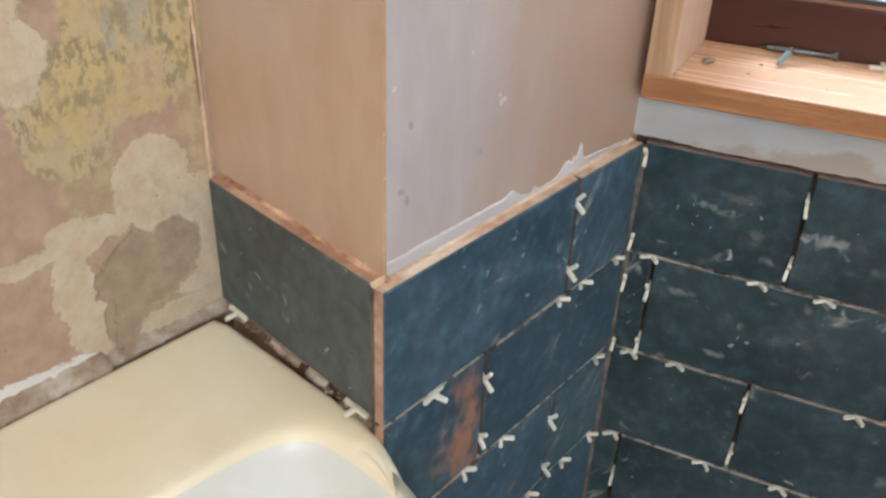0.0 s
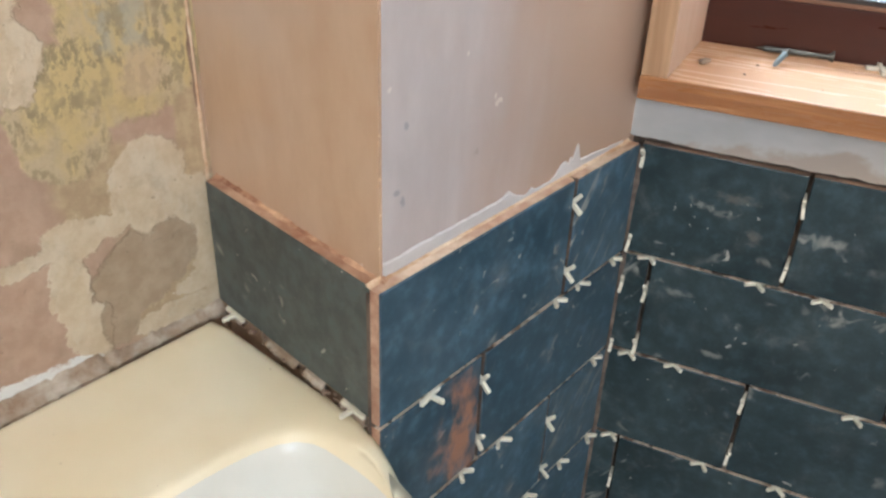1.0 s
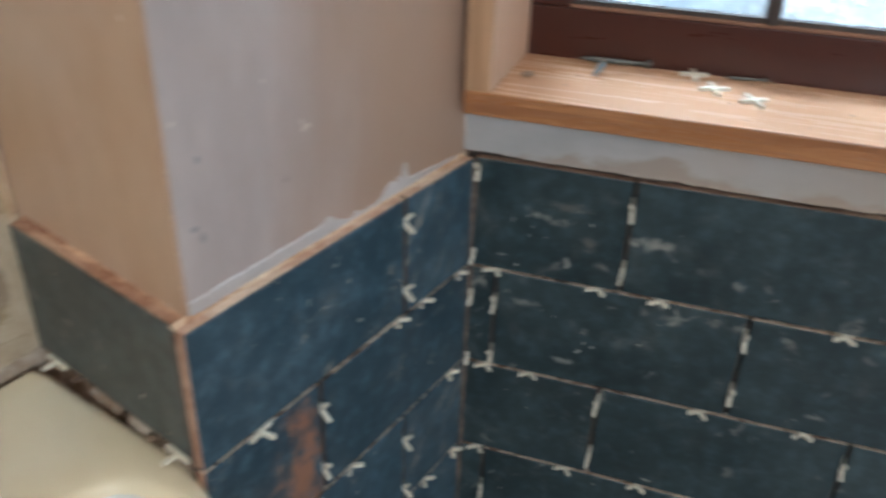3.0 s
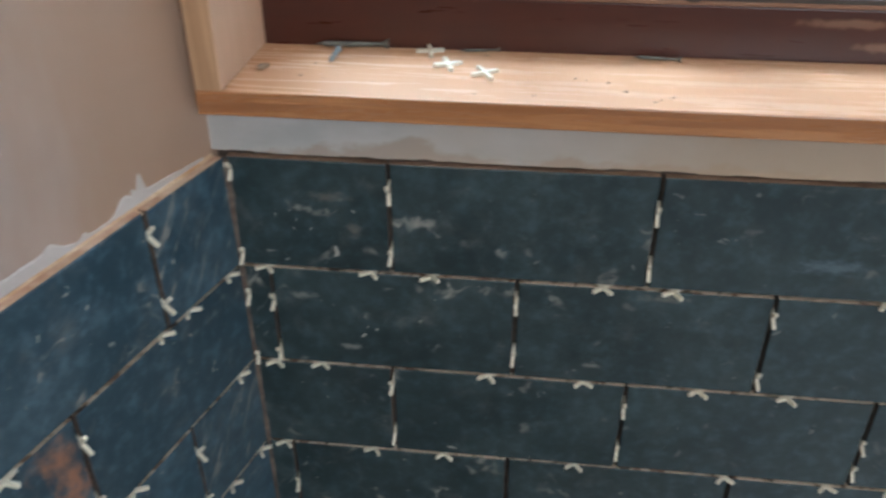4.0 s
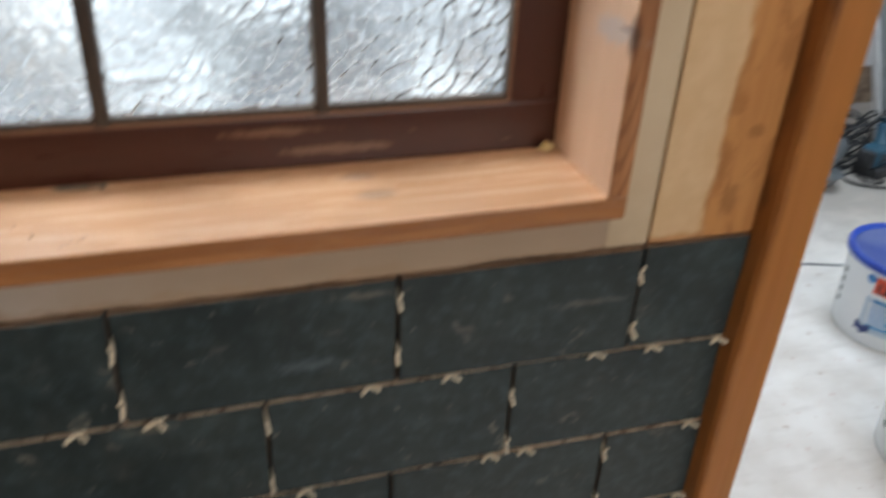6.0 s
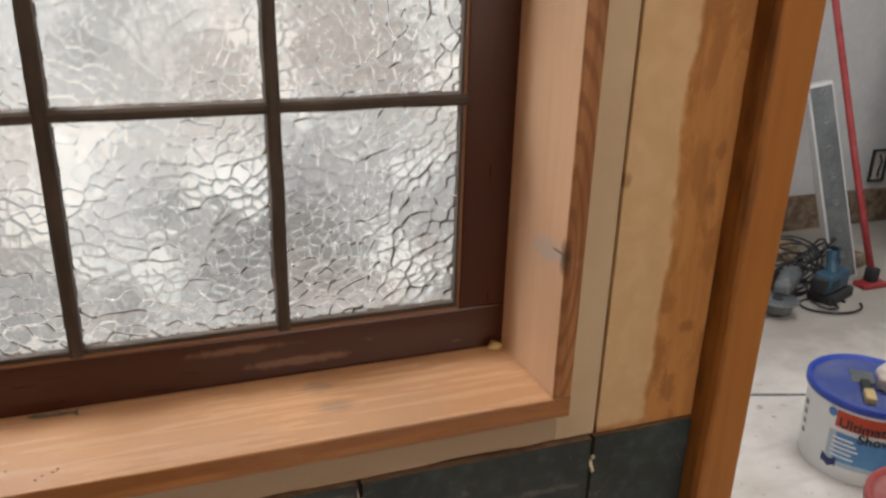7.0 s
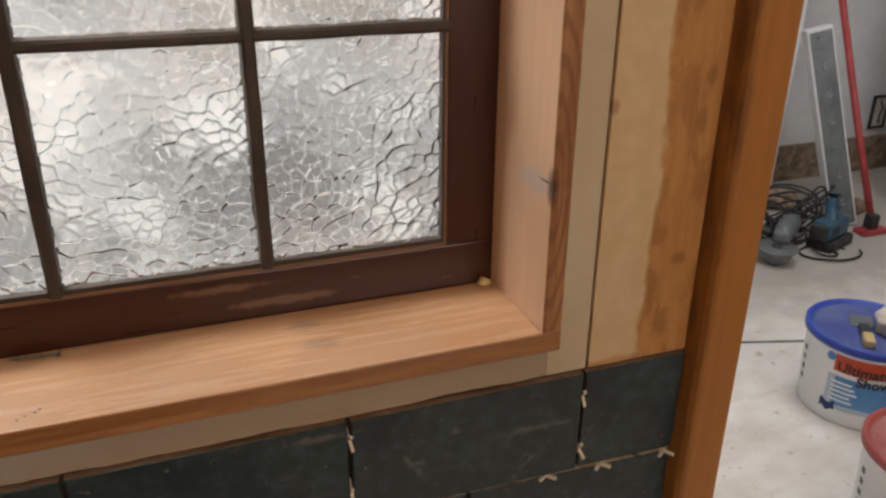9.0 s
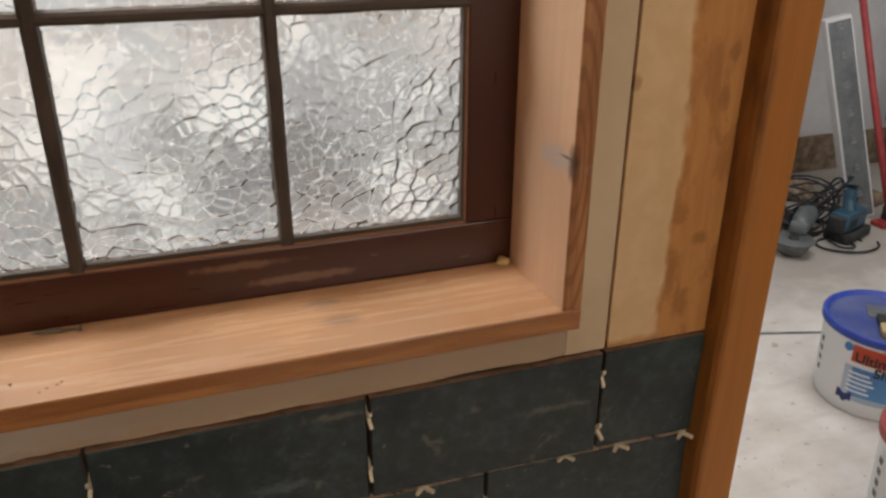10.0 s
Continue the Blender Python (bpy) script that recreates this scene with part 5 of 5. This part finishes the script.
part("rim", boxes((-0.045, 0.045, -0.012, 0.0, -0.075, -0.066), (-0.045, 0.045, -0.012, 0.0, 0.066, 0.075), (-0.045, -0.034, -0.012, 0.0, -0.066, 0.066), (0.034, 0.045, -0.012, 0.0, -0.066, 0.066), w=0.001), M_BLACK, back_box, "black metal rim")
part("lining", boxes((-0.034, 0.034, -0.004, -0.001, -0.066, 0.066)), M_RAG, back_box, "pale dusty inside")
part("wire", tube([(0.0, -0.003, 0.05), (0.008, -0.015, 0.02), (-0.006, -0.018, -0.02), (0.002, -0.012, -0.05)], 0.004, 6), M_BLACK, back_box, "", True)

grinder = thing("angle_grinder", "scuffed grey power tool with round alloy guard on the floor", "power tool", m=pose(2.40, 1.50, 0.0, 0, 0, 35))
part("guard", lathe([(0.010, 0.0), (0.030, 0.004), (0.046, 0.018), (0.055, 0.036), (0.058, 0.052), (0.020, 0.054)], 32), M_ALLOY, grinder, "scuffed alloy guard", True)
part("disc", lathe([(0.010, 0.0545), (0.070, 0.0545), (0.0715, 0.0570), (0.070, 0.0595), (0.010, 0.0595)], 40), M_GREY, grinder, "dark worn grinding disc", True)
part("hub", lathe([(0.006, 0.0596), (0.018, 0.0596), (0.017, 0.0650), (0.006, 0.0660)], 20), M_BLACK, grinder, "", True)
part("gear_head", boxes((0.030, 0.085, -0.030, 0.030, 0.060, 0.104), w=0.012), M_GREY, grinder, "dull grey gear head")
part("body", tube([(0.045, 0.0, 0.080), (0.075, 0.0, 0.088), (0.10, 0.0, 0.092), (0.17, 0.0, 0.092), (0.19, 0.0, 0.090), (0.23, 0.0, 0.086)], [0.026, 0.034, 0.036, 0.035, 0.028, 0.020], 12), M_GREY, grinder, "dark grey motor body", True)
part("side_handle", tube([(0.055, 0.028, 0.082), (0.055, 0.050, 0.086), (0.055, 0.060, 0.088), (0.055, 0.120, 0.096), (0.055, 0.130, 0.098)], [0.008, 0.010, 0.017, 0.016, 0.010], 12), M_BLACK, grinder, "", True)
drill = thing("cordless_drill", "teal plastic power drill lying among cables", "power tool", m=pose(2.70, 1.56, 0.0, 0, 0, 20))
part("body", boxes((-0.095, 0.055, -0.036, 0.036, 0.040, 0.112), w=0.016), M_TEAL, drill)
part("motor_cap", boxes((-0.118, -0.096, -0.031, 0.031, 0.046, 0.106), w=0.010), M_BLACK, drill)
part("chuck", tube([(0.054, 0.0, 0.078), (0.062, 0.0, 0.078), (0.095, 0.0, 0.078), (0.118, 0.0, 0.078)], [0.030, 0.026, 0.022, 0.012], 14), M_GREY, drill, "dull metal chuck", True)
part("grip", tube([(-0.02, 0.0, 0.104), (-0.012, 0.012, 0.138), (0.0, 0.022, 0.172), (0.006, 0.026, 0.186)], [0.026, 0.021, 0.024, 0.030], 10), M_TEAL, drill)
part("trigger", boxes((0.008, 0.020, -0.004, 0.020, 0.118, 0.150), w=0.004), M_BLACK, drill)
part("base", boxes((-0.09, 0.08, -0.05, 0.05, 0.0, 0.042), w=0.012), M_BLACK, drill)
for k in range(4):
    part("vent", boxes((-0.080 + 0.014 * k, -0.073 + 0.014 * k, -0.0372, -0.034, 0.060, 0.094)), M_BLACK, drill)


def coil(cx, cy, z, r, turns, seed, thick=0.005, up=0.10):
    pts = []
    for i in range(turns * 22):
        an = i / 22 * 2 * math.pi
        q = r * (0.75 + 0.35 * math.sin(an * 0.37 + seed) + 0.15 * math.sin(an * 1.7))
        pts.append((cx + q * math.cos(an) * 1.15, cy + q * math.sin(an) * 0.8, z + thick + up * (0.5 + 0.5 * math.sin(an * 0.61 + seed * 2)) * abs(math.sin(an * 0.5 + seed))))
    return tube(pts, thick, 6)


for k, (cx, cy, r, turns, up) in enumerate(((2.58, 1.70, 0.13, 9, 0.15), (2.72, 1.72, 0.11, 7, 0.17), (2.62, 1.50, 0.10, 2, 0.01), (2.46, 1.66, 0.09, 6, 0.10))):
    tagged(part("power_cable", coil(cx, cy, 0.0, r, turns, k + 1, 0.0042, up), M_BLACK, None, "", True), "tangled black power cable on the floor", "cable", "cables on the floor")
floor_cable = tagged(part("floor_cable", tube([(1.35, 1.265, 0.004), (1.7, 1.165, 0.004), (1.93, 1.088, 0.004), (2.12, 1.030, 0.004), (2.6, 0.90, 0.004)], 0.0030, 8), M_ALLOY, None, "", True), "thin dark cable lying across the floor", "cable", "cables on the floor")
for k, (x, y, r, mm, lab) in enumerate(((2.80, 1.95, 0.07, M_DIRT, "heap of brown rubble by the wall"), (2.45, 1.95, 0.08, M_RAG, "pale lump of plaster by the wall"), (3.02, 1.80, 0.05, M_DIRT, "heap of brown rubble by the wall"))):
    bm = bmesh.new()
    bmesh.ops.create_icosphere(bm, subdivisions=3, radius=r)
    for v in bm.verts:
        q = 1 + 0.4 * noise.noise(v.co / r * 1.4 + Vector((k * 3.0, 0, 0)))
        v.co = Vector((v.co.x * q * 1.5, v.co.y * q, max(v.co.z * q * 0.8, -0.02)))
    tagged(part("rubble_lump", bm, mm, None, "", False), lab, "rubble", "rubble by the wall").matrix_world = pose(x, y, 0.02)
tagged(part("baseboard", boxes((0.96, 4.84, FAR - 0.02, FAR - 0.0005, 0.0, 0.16), w=0.003), M_DIRT), "rough bare brown band at the foot of the wall", "baseboard", "", "structure")

# ---- tiles ----
TILES = {}


def tile(w, h, face, edge, sag=(0.0, 0.0, 0.0, 0.0), bare_end=False):
    """A glazed clay tile: dark eased face, bare red edges; x along, y into the wall; sag lowers its corners."""
    key = (round(w, 4), round(h, 4), face.name, edge.name, *[round(q, 4) for q in sag], bare_end)
    if key not in TILES:
        bm = bmesh.new()
        e = 0.0009
        rows = []
        for a, y in ((e, 0.0), (0.0, e), (0.0, 0.0078)):
            rows.append([bm.verts.new(p) for p in ((a, y, a - sag[0]), (w - a, y, a - sag[1]), (w - a, y, h - a - sag[2]), (a, y, h - a - sag[3]))])
        ring0, ring1, ring2 = rows
        bm.faces.new(ring0)
        sides = []
        for i in range(4):
            j = (i + 1) % 4
            bm.faces.new((ring0[i], ring1[i], ring1[j], ring0[j]))
            sides.append(bm.faces.new((ring1[i], ring2[i], ring2[j], ring1[j])))
        sides.append(bm.faces.new(ring2[::-1]))
        for f in sides:
            f.material_index = 2
        sides[2].material_index = 1
        if bare_end:
            sides[3].material_index = 3
        TILES[key] = mesh_of("tile", bm, face, edge, M_BED, M_CLAY_RED)
    return TILES[key]


trnd = random.Random(11)


def droop(x):
    """How far the bed joints of the window wall sag towards the door post."""
    return 0.0065 * max(0.0, x - 0.62) / 0.22


def lay(parent, base, x0, x1, row, face=M_GLAZE, top=0.0, edge=M_CLAY, sagging=False, bare_end=False):
    h = PITCH - GAP_H
    sag = (0.0, 0.0, 0.0, 0.0)
    if sagging:
        sag = (droop(x0), droop(x1), droop(x1) if row else 0.0, droop(x0) if row else 0.0)
    ob = new("tile", tile(x1 - x0, h, face, edge, sag, bare_end))
    ob.parent = parent
    ob.matrix_world = base @ pose(x0, trnd.uniform(-0.0004, 0.0005), top - row * PITCH - h, trnd.uniform(-0.25, 0.25), trnd.uniform(-0.12, 0.12), trnd.uniform(-0.2, 0.2))
    return ob


A_JOINTS = (0.1268, 0.3313, 0.5371, 0.7453)
B_JOINTS = (0.0240, 0.2291, 0.4323, 0.6394)
END = 0.8475
for row in range(8):
    j = A_JOINTS if row % 2 == 0 else B_JOINTS
    cuts = (0.0, *[q - (0.0035 if row == 2 else 0) for q in j], END + GAP_V / 2)
    for k in range(len(cuts) - 1):
        x0 = cuts[k] + (GAP_V / 2 if k else 0.0010)
        lay(wall_window, M_WALL, x0, cuts[k + 1] - GAP_V / 2, row, M_GLAZE_SLIVER if cuts[k + 1] < 0.03 else M_GLAZE, 0.0, M_CLAY_BROWN if row == 0 else M_CLAY, True)
for row in range(8):
    cut = BOX_LEN - (0.094 if row % 2 == 0 else 0.1935)
    edge = M_CLAY_PALE if row == 0 else M_CLAY
    lay(boxing, M_SIDE, 0.0, cut - GAP_V / 2, row, M_GLAZE_CLAY if row == 1 else M_GLAZE_SHEEN, 0.0, edge, False, True)
    lay(boxing, M_SIDE, cut + GAP_V / 2, BOX_LEN - 0.0018, row, M_GLAZE_RUBBED if row % 2 == 0 else M_GLAZE_SHEEN, 0.0, edge)
lay(boxing, M_FRONT, 0.003, FRONT_LEN - 0.0095, 0, M_GLAZE_DUSTY, 0.0, M_CLAY_RED)
# adhesive squeezed out along the inner corner of the tiling
bm = bmesh.new()
prev = None
for i in range(220):
    z = -0.62 + 0.618 * i / 219
    r = max(0.0002, 0.0011 + 0.0018 * noise.noise(Vector((z * 38, 0.4, 7))) + 0.0008 * noise.noise(Vector((z * 150, 2.4, 7))))
    ring = [bm.verts.new(p) for p in ((-0.0006, -0.0020 - r, z), (r * 0.75, -r * 0.75, z), (0.0016 + r, 0.0004, z))]
    if prev:
        for k in range(2):
            bm.faces.new((prev[k], prev[k + 1], ring[k + 1], ring[k]))
    prev = ring
part("corner_adhesive", bm, M_CORNER, wall_window, "brown and pale adhesive squeezed out in the corner", True).matrix_world = M_WALL
# ---- spacers in the joints ----
srnd = random.Random(21)


def flat_spacer(base, x, row, out=0.0015, spin=None):
    """A spacer lying level in a bed joint, two legs out."""
    a = srnd.uniform(32, 52) if spin is None else spin
    spacer(base @ pose(x, 0.0022 - out + srnd.uniform(-0.001, 0.0015), -row * PITCH + GAP_H / 2 - 0.0002 - (droop(x) if base is M_WALL else 0.0), srnd.uniform(-2, 8), srnd.uniform(-3, 3), a))


def upright_spacer(base, x, z, spin=None):
    """A spacer standing on edge in an upright joint."""
    a = srnd.uniform(30, 55) if spin is None else spin
    spacer(base @ pose(x, srnd.uniform(0.0005, 0.0025), z, 0, 90, 0) @ pose(0, 0, 0, srnd.uniform(-7, 7), srnd.uniform(-7, 7), a))


for row, xs in ((1, (0.022, 0.109, 0.159, 0.297, 0.352, 0.514, 0.582, 0.715, 0.770, 0.838)),
                (2, (0.019, 0.060, 0.208, 0.290, 0.387, 0.460, 0.624, 0.659, 0.831)),
                (3, (0.017, 0.103, 0.170, 0.291, 0.426, 0.515, 0.571, 0.711, 0.751, 0.838))):
    for x in xs:
        flat_spacer(M_WALL, x, row)
for x, zs in ((0.1268, (-0.025, -0.081)), (0.3313, (-0.031, -0.080)), (0.5371, (-0.018, -0.070)), (0.7453, (-0.024, -0.080)),
              (0.0240, (-0.134, -0.189)), (0.2291, (-0.121, -0.175)), (0.4323, (-0.118, -0.183)), (0.6394, (-0.133, -0.188)),
              (0.1233, (-0.219, -0.280)), (0.3278, (-0.226, -0.278)), (0.5336, (-0.248, -0.280)), (0.7418, (-0.222, -0.285)), (0.0240, (-0.355,)),
              (0.0030, (-0.010, -0.088, -0.130, -0.194))):
    for z in zs:
        upright_spacer(M_WALL, x, z)
for d, row in ((0.103, 1), (0.070, 1), (0.018, 1), (0.252, 1), (0.164, 2), (0.211, 2), (0.026, 2), (0.061, 3), (0.115, 3), (0.014, 3)):
    flat_spacer(M_SIDE, BOX_LEN - d, row, 0.003 if d == 0.252 else 0.001, 8 if d == 0.252 else None)
for d, z in ((0.094, -0.019), (0.094, -0.077), (0.1935, -0.123), (0.1935, -0.178), (0.094, -0.227), (0.094, -0.283)):
    upright_spacer(M_SIDE, BOX_LEN - d, z)
for x in (0.026, FRONT_LEN - 0.026):
    flat_spacer(M_FRONT, x, 1, 0.003, 2)

# ---- ceiling lamp ----
M_BULB = Nodes("lamp_globe")
M_BULB.set(M_BULB.bsdf.inputs["Emission Color"], (1.0, 0.90, 0.76))
M_BULB.set(M_BULB.bsdf.inputs["Emission Strength"], 6.0)
M_BULB = M_BULB.done((0.8, 0.8, 0.78), 0.4)
ceiling_lamp = thing("ceiling_lamp", "small white globe lamp under the bathroom ceiling", "lamp", m=Matrix.Translation((0.10, -0.95, Z + CEIL)))
part("rose", lathe([(0.01, -0.03), (0.05, -0.03), (0.055, -0.02), (0.055, 0.0)], 24), M_CEILING, ceiling_lamp, "", True)
g = part("globe", lathe([(0.008, -0.135), (0.03, -0.130), (0.05, -0.11), (0.056, -0.085), (0.05, -0.06), (0.035, -0.045), (0.03, -0.031)], 24), M_BULB, ceiling_lamp, "", True)
g.visible_shadow = False
